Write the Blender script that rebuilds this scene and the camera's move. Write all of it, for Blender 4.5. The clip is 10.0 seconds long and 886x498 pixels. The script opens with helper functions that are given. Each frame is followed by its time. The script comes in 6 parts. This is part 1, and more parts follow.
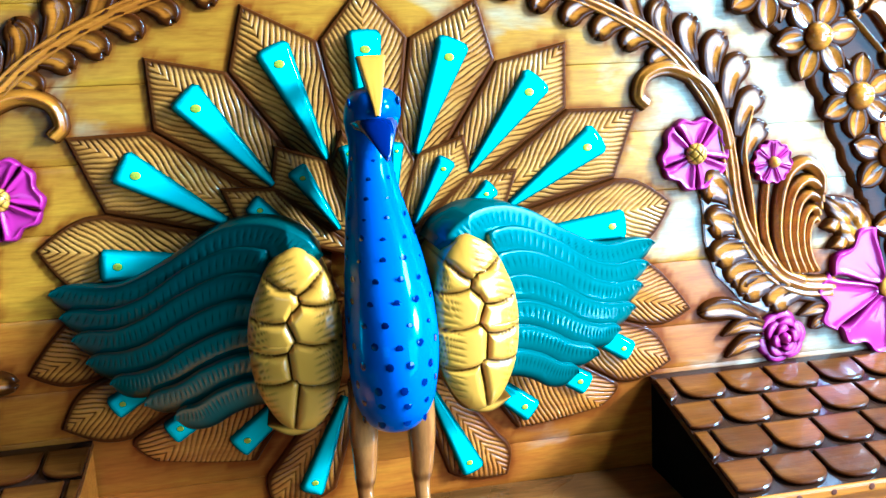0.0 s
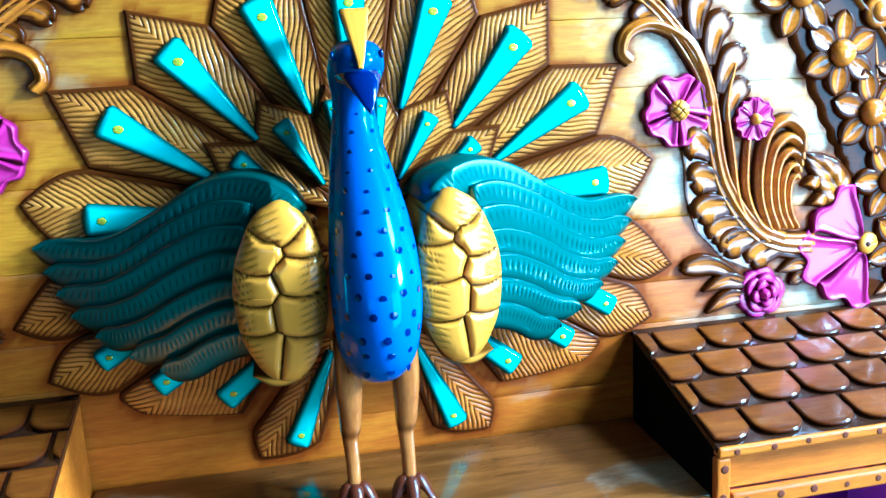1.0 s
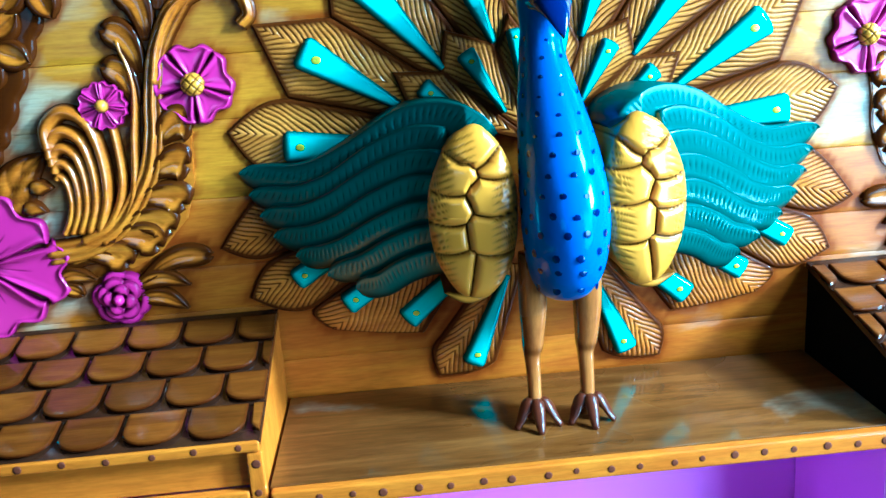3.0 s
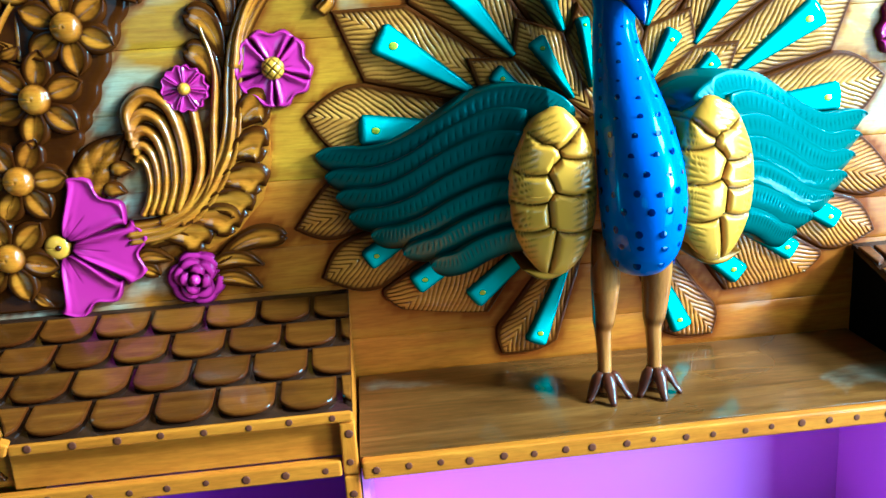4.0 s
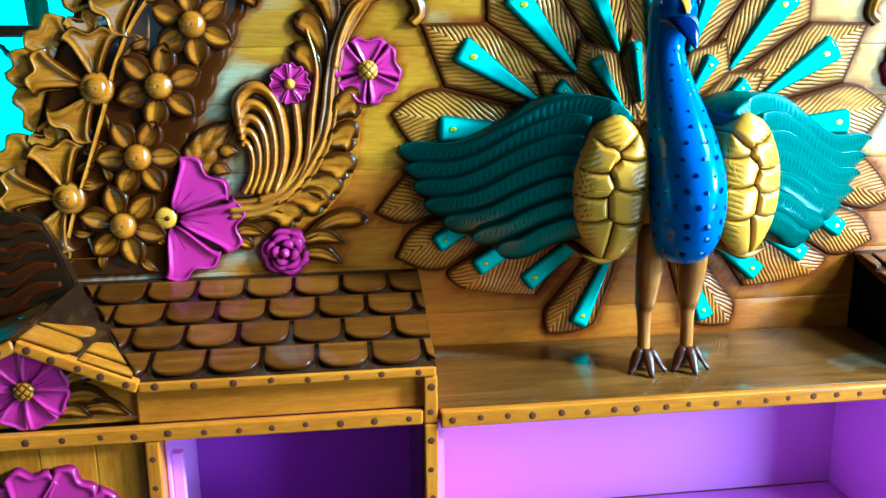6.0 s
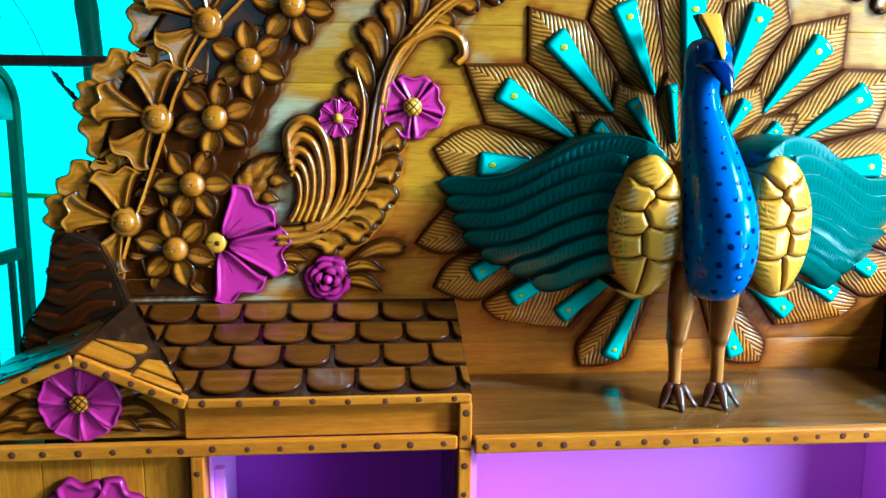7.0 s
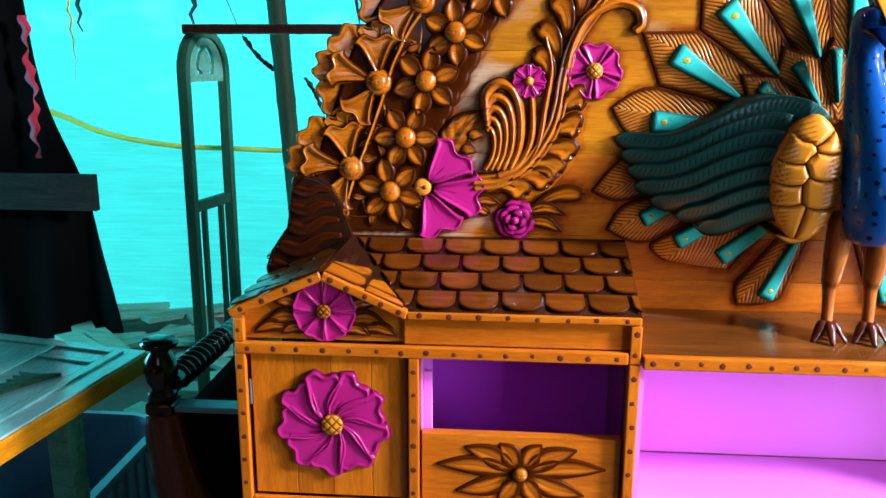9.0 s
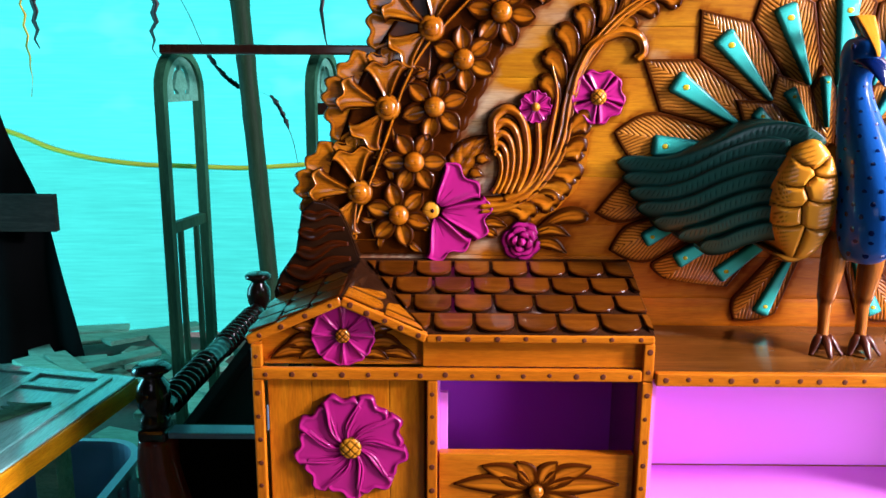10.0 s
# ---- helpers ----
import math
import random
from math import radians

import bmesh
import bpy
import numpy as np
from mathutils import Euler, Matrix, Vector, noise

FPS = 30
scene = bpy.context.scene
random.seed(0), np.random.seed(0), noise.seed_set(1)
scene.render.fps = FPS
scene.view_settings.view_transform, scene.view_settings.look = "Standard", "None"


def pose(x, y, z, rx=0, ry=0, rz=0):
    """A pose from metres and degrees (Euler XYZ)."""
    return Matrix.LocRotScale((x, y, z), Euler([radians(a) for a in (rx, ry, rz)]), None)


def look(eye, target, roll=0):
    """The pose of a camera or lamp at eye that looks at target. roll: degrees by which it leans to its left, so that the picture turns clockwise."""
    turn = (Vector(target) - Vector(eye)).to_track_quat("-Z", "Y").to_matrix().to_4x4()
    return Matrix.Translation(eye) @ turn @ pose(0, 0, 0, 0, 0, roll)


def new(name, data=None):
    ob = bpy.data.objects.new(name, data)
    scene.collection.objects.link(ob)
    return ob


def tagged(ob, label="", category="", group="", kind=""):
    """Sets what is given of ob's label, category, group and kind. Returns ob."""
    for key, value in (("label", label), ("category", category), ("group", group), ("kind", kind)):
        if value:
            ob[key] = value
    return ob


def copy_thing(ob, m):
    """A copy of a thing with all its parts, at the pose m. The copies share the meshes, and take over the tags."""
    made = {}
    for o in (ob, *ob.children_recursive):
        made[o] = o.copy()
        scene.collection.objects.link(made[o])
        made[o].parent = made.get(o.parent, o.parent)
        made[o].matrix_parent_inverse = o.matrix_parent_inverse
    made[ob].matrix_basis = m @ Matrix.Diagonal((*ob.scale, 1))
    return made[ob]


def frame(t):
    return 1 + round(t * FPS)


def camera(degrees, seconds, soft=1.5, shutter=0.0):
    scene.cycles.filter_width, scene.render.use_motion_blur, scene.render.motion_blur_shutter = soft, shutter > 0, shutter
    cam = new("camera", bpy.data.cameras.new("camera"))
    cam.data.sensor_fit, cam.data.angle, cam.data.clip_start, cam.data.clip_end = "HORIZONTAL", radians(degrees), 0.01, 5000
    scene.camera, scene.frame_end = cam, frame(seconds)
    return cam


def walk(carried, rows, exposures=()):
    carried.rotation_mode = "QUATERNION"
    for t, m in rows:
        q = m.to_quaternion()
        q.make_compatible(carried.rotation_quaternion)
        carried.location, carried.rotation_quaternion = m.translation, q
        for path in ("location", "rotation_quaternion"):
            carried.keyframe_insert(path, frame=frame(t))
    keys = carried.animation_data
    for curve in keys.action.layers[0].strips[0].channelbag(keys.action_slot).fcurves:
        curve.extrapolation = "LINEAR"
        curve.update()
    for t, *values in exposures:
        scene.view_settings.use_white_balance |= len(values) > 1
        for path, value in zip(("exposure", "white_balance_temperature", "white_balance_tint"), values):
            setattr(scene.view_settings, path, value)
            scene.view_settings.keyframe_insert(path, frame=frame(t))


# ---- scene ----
cam = camera(57.5, 10.0)
PATH = [
    (0, (-0.101, -1.015, 1.439), (0.255, 0.929, 1.134), -3.2),
    (0.5, (-0.097, -1.022, 1.43), (0.273, 0.915, 1.095), -3.3),
    (1, (-0.099, -1.026, 1.42), (0.28, 0.902, 1.043), -3.1),
    (1.5, (-0.107, -1.033, 1.413), (0.254, 0.891, 1.001), -3.3),
    (2, (-0.109, -1.043, 1.406), (0.209, 0.884, 0.975), -3.7),
    (2.5, (-0.139, -1.045, 1.396), (0.024, 0.886, 0.904), -4.9),
    (3, (-0.196, -1.052, 1.398), (-0.089, 0.888, 0.925), -4.2),
    (4.5, (-0.4, -1.123, 1.378), (-0.176, 0.808, 0.909), -3.1),
    (5, (-0.463, -1.182, 1.376), (-0.197, 0.742, 0.901), -2.2),
    (6.5, (-0.489, -1.23, 1.373), (-0.267, 0.722, 0.998), 0.2),
    (7, (-0.501, -1.26, 1.38), (-0.319, 0.702, 1.036), 0.6),
    (7.5, (-0.495, -1.326, 1.383), (-0.409, 0.637, 1.01), 0.9),
    (8, (-0.496, -1.426, 1.374), (-0.569, 0.533, 0.98), 1.1),
    (8.5, (-0.506, -1.486, 1.366), (-0.676, 0.453, 0.907), -0.1),
    (9, (-0.584, -1.469, 1.393), (-0.736, 0.474, 0.945), 0.2),
    (9.5, (-0.676, -1.481, 1.414), (-0.743, 0.478, 1.014), 0.3),
    (10, (-0.704, -1.494, 1.416), (-0.716, 0.462, 0.998), 0.3),
]
EXPOSURES = [(0.0, 0.64, 3620, -16), (1.5, 0.68, 3540, -19), (3.0, 0.70, 3540, -24), (5.0, 0.79, 3640, -36), (7.0, 0.42, 3960, -28), (8.0, 0.32, 5200, 12), (10.0, 0.33, 6500, 38)]
walk(cam, [(t, look(eye, target, roll)) for t, eye, target, roll in PATH], EXPOSURES)

# ---- world and light ----
world = bpy.data.worlds.new("world")
scene.world = world
world.use_nodes = True
wn, wl = world.node_tree.nodes, world.node_tree.links
sky = wn.new("ShaderNodeTexSky")
sky.sky_type, sky.sun_disc = "NISHITA", False
sky.sun_elevation, sky.sun_rotation = radians(46), radians(-17)
wn["Background"].inputs[1].default_value = 0.08
wl.new(sky.outputs[0], wn["Background"].inputs[0])

# the sun stands behind the tarpaulin wall and shines through it
sun = new("sun", bpy.data.lights.new("sun", "SUN"))
sun.data.energy, sun.data.angle, sun.data.color = 5.0, radians(0.5), (1.0, 0.96, 0.9)
sun.matrix_world = look((-0.9, 3.0, 3.2), (0, 0, 0))


def area(name, eye, target, sx, sy, power, colour):
    lamp = bpy.data.lights.new(name, "AREA")
    lamp.shape, lamp.size, lamp.size_y, lamp.energy, lamp.color = "RECTANGLE", sx, sy, power, colour
    ob = new(name, lamp)
    ob.matrix_world = look(eye, target)
    return ob


# daylight through the wide open doorway, the high window beside it and a small back window
area("doorway_daylight", (2.02, -2.03, 1.25), (1.70, 0.0, 1.2), 1.50, 1.7, 62, (0.88, 0.94, 1.0))
area("high_window_daylight", (2.77, -1.30, 2.45), (0.0, 0.0, 1.15), 0.5, 0.52, 255, (0.97, 0.98, 1.0))
# unseen fill overhead, added to brighten the right cabinet roof
area("right_roof_fill", (1.90, -0.75, 3.15), (0.3, -0.1, 1.2), 0.55, 0.55, 60, (0.92, 0.95, 1.0))
# unseen cyan fill, added to brighten the door leaf and ground at left
area("left_cyan_fill", (-4.58, 1.35, 1.15), (-1.5, 1.0, 0.6), 1.5, 1.9, 80, (0.10, 0.95, 1.0))
area("back_window_daylight", (-1.15, -2.04, 1.72), (-0.9, 0.0, 1.4), 0.66, 0.46, 1.1, (0.75, 0.9, 1.0))


# ---- materials ----
def material(name):
    m = bpy.data.materials.new(name)
    m.use_nodes = True
    return m, m.node_tree.nodes, m.node_tree.links, m.node_tree.nodes["Principled BSDF"]


def ramp(n, stops):
    r = n.new("ShaderNodeValToRGB")
    while len(r.color_ramp.elements) < len(stops):
        r.color_ramp.elements.new(0.5)
    for e, (at, c) in zip(r.color_ramp.elements, stops):
        e.position, e.color = at, (*c, 1)
    return r


def mapped(n, l, scale, rot=(0, 0, 0), own=False):
    co = n.new("ShaderNodeTexCoord") if own else n.new("ShaderNodeNewGeometry")
    mp = n.new("ShaderNodeMapping")
    mp.inputs["Scale"].default_value = scale
    mp.inputs["Rotation"].default_value = rot
    l.new(co.outputs["Object" if own else "Position"], mp.inputs["Vector"])
    return mp


def noise_tex(n, l, vec, scale, detail=4, rough=0.55, dist=0.0):
    t = n.new("ShaderNodeTexNoise")
    t.inputs["Scale"].default_value, t.inputs["Detail"].default_value = scale, detail
    t.inputs["Roughness"].default_value, t.inputs["Distortion"].default_value = rough, dist
    l.new(vec.outputs[0], t.inputs["Vector"])
    return t


def mix(n, l, fac, a, b, how="MIX"):
    m = n.new("ShaderNodeMix")
    m.data_type, m.blend_type = "RGBA", how
    for s, v in ((m.inputs[0], fac), (m.inputs[6], a), (m.inputs[7], b)):
        if isinstance(v, (int, float)):
            s.default_value = v
        elif isinstance(v, tuple):
            s.default_value = (*v, 1)
        else:
            l.new(v, s)
    return m.outputs[2]


def bump(n, l, p, height, strength, distance=0.002):
    b = n.new("ShaderNodeBump")
    b.inputs["Strength"].default_value, b.inputs["Distance"].default_value = strength, distance
    l.new(height, b.inputs["Height"])
    l.new(b.outputs[0], p.inputs["Normal"])
    return b


def dull(n, l, at, socket, full):
    """Gloss that is lost where the rubbed stain lies in the cuts."""
    mr = n.new("ShaderNodeMapRange")
    mr.inputs[3].default_value, mr.inputs[4].default_value = full, full * 0.15
    l.new(at.outputs["Fac"], mr.inputs[0])
    l.new(mr.outputs[0], socket)


STAIN = (0.048, 0.0075, 0.0005)


def wood(name, tones, rough=0.32, coat=0.6, along="x", pale=0.0, vary=0.35, stain=STAIN, gloss_noise=True, chisel=0.0, coat_rough=0.09, coat_ior=1.5, spec=0.14):
    """Varnished timber: long grain, broad drift of tone, sapwood, a painted gloss wash on the right and the brown stain
    that the carver rubbed on.
    """
    m, n, l, p = material(name)
    s = {"x": (1.3, 12, 12), "y": (12, 1.3, 12), "z": (12, 12, 1.3)}[along]
    mp = mapped(n, l, s)
    warp = noise_tex(n, l, mapped(n, l, (0.8, 0.8, 0.8)), 2.2, 3)
    g1 = noise_tex(n, l, mp, 3.0, 6, 0.62, 1.2)
    fine = noise_tex(n, l, mapped(n, l, tuple(v * 9 for v in s)), 3.0, 3, 0.6)
    col = ramp(n, [(0.25, tones[0]), (0.5, tones[1]), (0.75, tones[2])])
    l.new(g1.outputs[0], col.inputs[0])
    c = col.outputs[0]
    oi = n.new("ShaderNodeObjectInfo")
    hue = n.new("ShaderNodeHueSaturation")
    mr = n.new("ShaderNodeMapRange")
    mr.inputs[3].default_value, mr.inputs[4].default_value = 1 - vary, 1 + vary
    l.new(oi.outputs["Random"], mr.inputs[0])
    l.new(mr.outputs[0], hue.inputs["Value"])
    l.new(c, hue.inputs["Color"])
    c = hue.outputs[0]
    fr = ramp(n, [(0.35, (0.45, 0.38, 0.3)), (0.6, (1, 1, 1))])
    l.new(fine.outputs[0], fr.inputs[0])
    c = mix(n, l, 0.35, c, fr.outputs[0], "MULTIPLY")
    wr = ramp(n, [(0.35, (0.7, 0.62, 0.55)), (0.65, (1.1, 1.1, 1.1))])
    l.new(warp.outputs[0], wr.inputs[0])
    c = mix(n, l, 0.6, c, wr.outputs[0], "MULTIPLY")
    if pale:
        sap = noise_tex(n, l, mapped(n, l, (1.4, 1.4, 3.0)), 2.6, 5, 0.55, 0.5)
        sep = n.new("ShaderNodeSeparateXYZ")
        l.new(n.new("ShaderNodeNewGeometry").outputs["Position"], sep.inputs[0])
        # paler towards the right end: a gloss wash put into the colour
        end = n.new("ShaderNodeMapRange")
        end.inputs[1].default_value, end.inputs[2].default_value, end.inputs[3].default_value, end.inputs[4].default_value = 0.05, 0.55, 0.0, 0.20
        l.new(sep.outputs[0], end.inputs[0])
        other = n.new("ShaderNodeMapRange")
        other.inputs[1].default_value, other.inputs[2].default_value, other.inputs[3].default_value, other.inputs[4].default_value = -0.66, -0.40, 0.17, 0.0
        l.new(sep.outputs[0], other.inputs[0])
        both = n.new("ShaderNodeMath")
        l.new(end.outputs[0], both.inputs[0])
        l.new(other.outputs[0], both.inputs[1])
        add = n.new("ShaderNodeMath")
        l.new(sap.outputs[0], add.inputs[0])
        l.new(both.outputs[0], add.inputs[1])
        sr = ramp(n, [(0.66 - 0.24 * pale, (0, 0, 0)), (0.90 - 0.24 * pale, (0.9, 0.9, 0.9))])
        l.new(add.outputs[0], sr.inputs[0])
        c = mix(n, l, sr.outputs[0], c, mix(n, l, 0.4, (0.58, 0.57, 0.39), fr.outputs[0], "MULTIPLY"))
    at = n.new("ShaderNodeAttribute")
    at.attribute_name = "stain"
    c = mix(n, l, at.outputs["Fac"], c, stain)
    l.new(c, p.inputs["Base Color"])
    p.inputs["Roughness"].default_value = rough
    if gloss_noise:
        rr = n.new("ShaderNodeMapRange")
        rr.inputs[3].default_value, rr.inputs[4].default_value = rough * 0.7, rough * 1.5
        l.new(warp.outputs[0], rr.inputs[0])
        l.new(rr.outputs[0], p.inputs["Roughness"])
    p.inputs["Coat Roughness"].default_value, p.inputs["Coat IOR"].default_value = coat_rough, coat_ior
    dull(n, l, at, p.inputs["Coat Weight"], coat)
    dull(n, l, at, p.inputs["Specular IOR Level"], spec)
    height = fine.outputs[0]
    if chisel:
        cut = noise_tex(n, l, mapped(n, l, (1, 1, 1)), 85, 2, 0.5, 0.6)
        height = mix(n, l, chisel, fine.outputs[0], cut.outputs[0])
    bump(n, l, p, height, 0.25 + 0.45 * chisel, 0.0006 + 0.0022 * chisel)
    return m


def paint(name, colour, dark, rough=0.28, coat=0.5, scale=30, metal=0.0, amount=0.5, bumpy=0.15, spec=0.3, cuts=0.12, coat_rough=0.07):
    """Brushed enamel: two tones that drift, fine unevenness, and the stain in the cuts."""
    m, n, l, p = material(name)
    t = noise_tex(n, l, mapped(n, l, (1, 1, 1)), scale, 5, 0.6)
    big = noise_tex(n, l, mapped(n, l, (1, 1, 1)), scale * 0.2, 3, 0.5)
    r = ramp(n, [(0.3, dark), (0.7, colour)])
    l.new(big.outputs[0], r.inputs[0])
    c = mix(n, l, amount, colour, r.outputs[0])
    at = n.new("ShaderNodeAttribute")
    at.attribute_name = "stain"
    c = mix(n, l, at.outputs["Fac"], c, tuple(v * cuts for v in dark))
    l.new(c, p.inputs["Base Color"])
    p.inputs["Roughness"].default_value, p.inputs["Metallic"].default_value = rough, metal
    p.inputs["Coat Roughness"].default_value = coat_rough
    dull(n, l, at, p.inputs["Coat Weight"], coat)
    dull(n, l, at, p.inputs["Specular IOR Level"], spec)
    bump(n, l, p, t.outputs[0], bumpy, 0.001)
    return m


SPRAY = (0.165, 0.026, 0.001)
TEAK = ((0.40, 0.122, 0.001), (0.58, 0.228, 0.002), (0.71, 0.322, 0.004))
DOOR = ((0.44, 0.105, 0.002), (0.60, 0.178, 0.003), (0.72, 0.255, 0.006))
CARVE = ((0.40, 0.095, 0.001), (0.58, 0.172, 0.003), (0.70, 0.255, 0.008))
m_plank = wood("varnished_teak_plank", TEAK, 0.36, 0.42, "x", 0.18, 0.18, stain=SPRAY, coat_rough=0.26)
m_plank_red = wood("varnished_red_teak_plank", ((0.42, 0.090, 0.001), (0.58, 0.165, 0.002), (0.68, 0.235, 0.003)), 0.36, 0.42, "x", 0.1, 0.15, stain=SPRAY, coat_rough=0.26)
m_plank_pale = wood("sapwood_gloss_wash_plank", TEAK, 0.36, 0.42, "x", 0.32, 0.1, stain=SPRAY, coat_rough=0.26)
m_carve = wood("carved_teak", CARVE, 0.24, 1.0, "x", 0.0, 0.12, stain=(0.030, 0.0048, 0.0004), chisel=0.5, coat_rough=0.06, coat_ior=1.6)
m_feather = wood("golden_carved_teak", ((0.50, 0.160, 0.010), (0.68, 0.255, 0.022), (0.80, 0.345, 0.040)), 0.34, 0.4, "x", 0.0, 0.1, chisel=0.35)
m_feather_red = wood("red_carved_teak", ((0.46, 0.115, 0.004), (0.63, 0.185, 0.008), (0.75, 0.265, 0.015)), 0.34, 0.5, "x", 0.0, 0.1, chisel=0.35)
m_frame = wood("honey_teak_frame", ((0.50, 0.118, 0.002), (0.65, 0.182, 0.004), (0.77, 0.255, 0.008)), 0.34, 0.4, "x", 0.0, 0.1)
m_frame_up = wood("honey_teak_post", ((0.50, 0.118, 0.002), (0.65, 0.182, 0.004), (0.77, 0.255, 0.008)), 0.34, 0.4, "z", 0.0, 0.1)
m_door = wood("teak_door_board", DOOR, 0.32, 0.6, "z", 0.0, 0.22)
m_tile = wood("brown_carved_shingle", ((0.080, 0.018, 0.001), (0.165, 0.043, 0.002), (0.255, 0.080, 0.004)), 0.28, 0.6, "x", 0.0, 0.35, chisel=0.4)
m_tile_bed = wood("dark_stained_roof_board", ((0.02, 0.007, 0.003), (0.035, 0.012, 0.005), (0.05, 0.018, 0.007)), 0.22, 0.8, "x", 0.0, 0.1)
m_shelf = wood("brown_shelf_board", ((0.075, 0.024, 0.003), (0.155, 0.052, 0.007), (0.25, 0.094, 0.015)), 0.26, 0.9, "x", 0.12, 0.1)
m_dark = wood("dark_stained_wood", ((0.012, 0.005, 0.003), (0.022, 0.008, 0.005), (0.035, 0.013, 0.008)), 0.25, 0.7, "z", 0.0, 0.2)
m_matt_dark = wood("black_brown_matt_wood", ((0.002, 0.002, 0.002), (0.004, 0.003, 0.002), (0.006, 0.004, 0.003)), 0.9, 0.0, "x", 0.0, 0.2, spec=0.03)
m_bracket = wood("near_black_bracket", ((0.014, 0.005, 0.002), (0.026, 0.009, 0.003), (0.045, 0.016, 0.005)), 0.26, 0.9, "x", 0.0, 0.1, chisel=0.3)
m_grey = wood("grey_sawn_timber", ((0.05, 0.26, 0.19), (0.09, 0.38, 0.29), (0.14, 0.48, 0.37)), 0.6, 0.0, "x", 0.0, 0.3)
m_frame_old = wood("unpolished_green_grey_timber", ((0.008, 0.070, 0.038), (0.016, 0.108, 0.058), (0.028, 0.15, 0.082)), 0.6, 0.0, "z", 0.0, 0.15)
# door leaf top; the tarpaulin's cyan reflection is put into the wood tones
m_table = wood("door_leaf_cyan_sheen", ((0.20, 0.54, 0.52), (0.30, 0.68, 0.66), (0.38, 0.76, 0.73)), 0.18, 1.0, "y", 0.0, 0.1, coat_ior=2.2)
m_bamboo = wood("bamboo_pole_wood", ((0.006, 0.030, 0.014), (0.012, 0.046, 0.022), (0.02, 0.066, 0.032)), 0.6, 0.0, "z", 0.0, 0.1)
m_teal = paint("turquoise_enamel", (0.0, 0.62, 0.50), (0.0, 0.50, 0.42), 0.3, 0.6, 18)
m_wing = paint("deep_teal_enamel", (0.0, 0.098, 0.076), (0.0, 0.070, 0.054), 0.40, 0.6, 25, spec=0.5, coat_rough=0.14)
m_blue = paint("peacock_blue_enamel", (0.0, 0.130, 0.48), (0.0, 0.034, 0.20), 0.30, 0.35, 14, spec=0.12)
m_navy = paint("navy_dot_enamel", (0.0, 0.012, 0.09), (0.0, 0.006, 0.05), 0.2, 0.8, 14)
m_gold = paint("gold_enamel", (0.80, 0.330, 0.016), (0.62, 0.190, 0.005), 0.30, 0.6, 24, 0.0, cuts=0.10)
m_eye = paint("yellow_gold_dot", (0.62, 0.52, 0.02), (0.35, 0.32, 0.01), 0.25, 0.6, 60, 0.2)
m_pink = paint("magenta_pink_enamel", (0.58, 0.022, 0.23), (0.44, 0.010, 0.16), 0.30, 0.6, 22, cuts=0.30)
m_leg = wood("tan_varnished_leg", ((0.36, 0.100, 0.012), (0.50, 0.170, 0.026), (0.62, 0.25, 0.055)), 0.24, 0.8, "z", 0.0, 0.05)
m_claw = paint("dark_brown_claw", (0.085, 0.016, 0.004), (0.045, 0.009, 0.003), 0.32, 0.3, 20)
m_tack = paint("burnt_brown_dot", (0.14, 0.028, 0.004), (0.08, 0.012, 0.002), 0.8, 0.0, 90)
m_niche = paint("bright_magenta_lining", (0.92, 0.29, 0.92), (0.86, 0.23, 0.90), 0.5, 0.15, 5, 0, 0.6, 0.05)
# two box linings, darkened in colour for the shade inside the cabinet
m_violet = paint("shaded_violet_lining", (0.46, 0.06, 0.62), (0.32, 0.03, 0.44), 0.5, 0.1, 5)
m_box_shade = paint("shaded_plum_lining", (0.13, 0.018, 0.12), (0.07, 0.01, 0.06), 0.5, 0.1, 9)
m_black = paint("black_hanging_cloth", (0.004, 0.005, 0.005), (0.002, 0.003, 0.003), 0.95, 0.0, 8, spec=0.02)
m_ribbon_dark = paint("black_foil_ribbon", (0.02, 0.03, 0.03), (0.01, 0.01, 0.01), 0.4, 0.0, 20)
m_ribbon_gold = paint("gold_foil_ribbon", (0.5, 0.36, 0.03), (0.3, 0.2, 0.02), 0.35, 0.0, 20, 0.4)
m_ribbon_red = paint("red_cloth_garland", (0.6, 0.03, 0.06), (0.4, 0.01, 0.03), 0.7, 0.0, 40)
m_rope = paint("yellow_nylon_rope", (0.45, 0.55, 0.05), (0.3, 0.4, 0.03), 0.5, 0.0, 60)
m_metal = paint("grey_blue_sheet_metal", (0.16, 0.30, 0.42), (0.09, 0.18, 0.26), 0.35, 0.3, 12, 0.2)


def earth():
    m, n, l, p = material("trodden_earth")
    a = noise_tex(n, l, mapped(n, l, (1, 1, 1)), 1.3, 6, 0.6)
    b = noise_tex(n, l, mapped(n, l, (1, 1, 1)), 40, 5, 0.7)
    r = ramp(n, [(0.3, (0.03, 0.036, 0.027)), (0.7, (0.10, 0.11, 0.08))])
    l.new(a.outputs[0], r.inputs[0])
    l.new(mix(n, l, 0.5, r.outputs[0], b.outputs[0], "MULTIPLY"), p.inputs["Base Color"])
    p.inputs["Roughness"].default_value = 0.9
    bump(n, l, p, b.outputs[0], 0.6, 0.01)
    return m


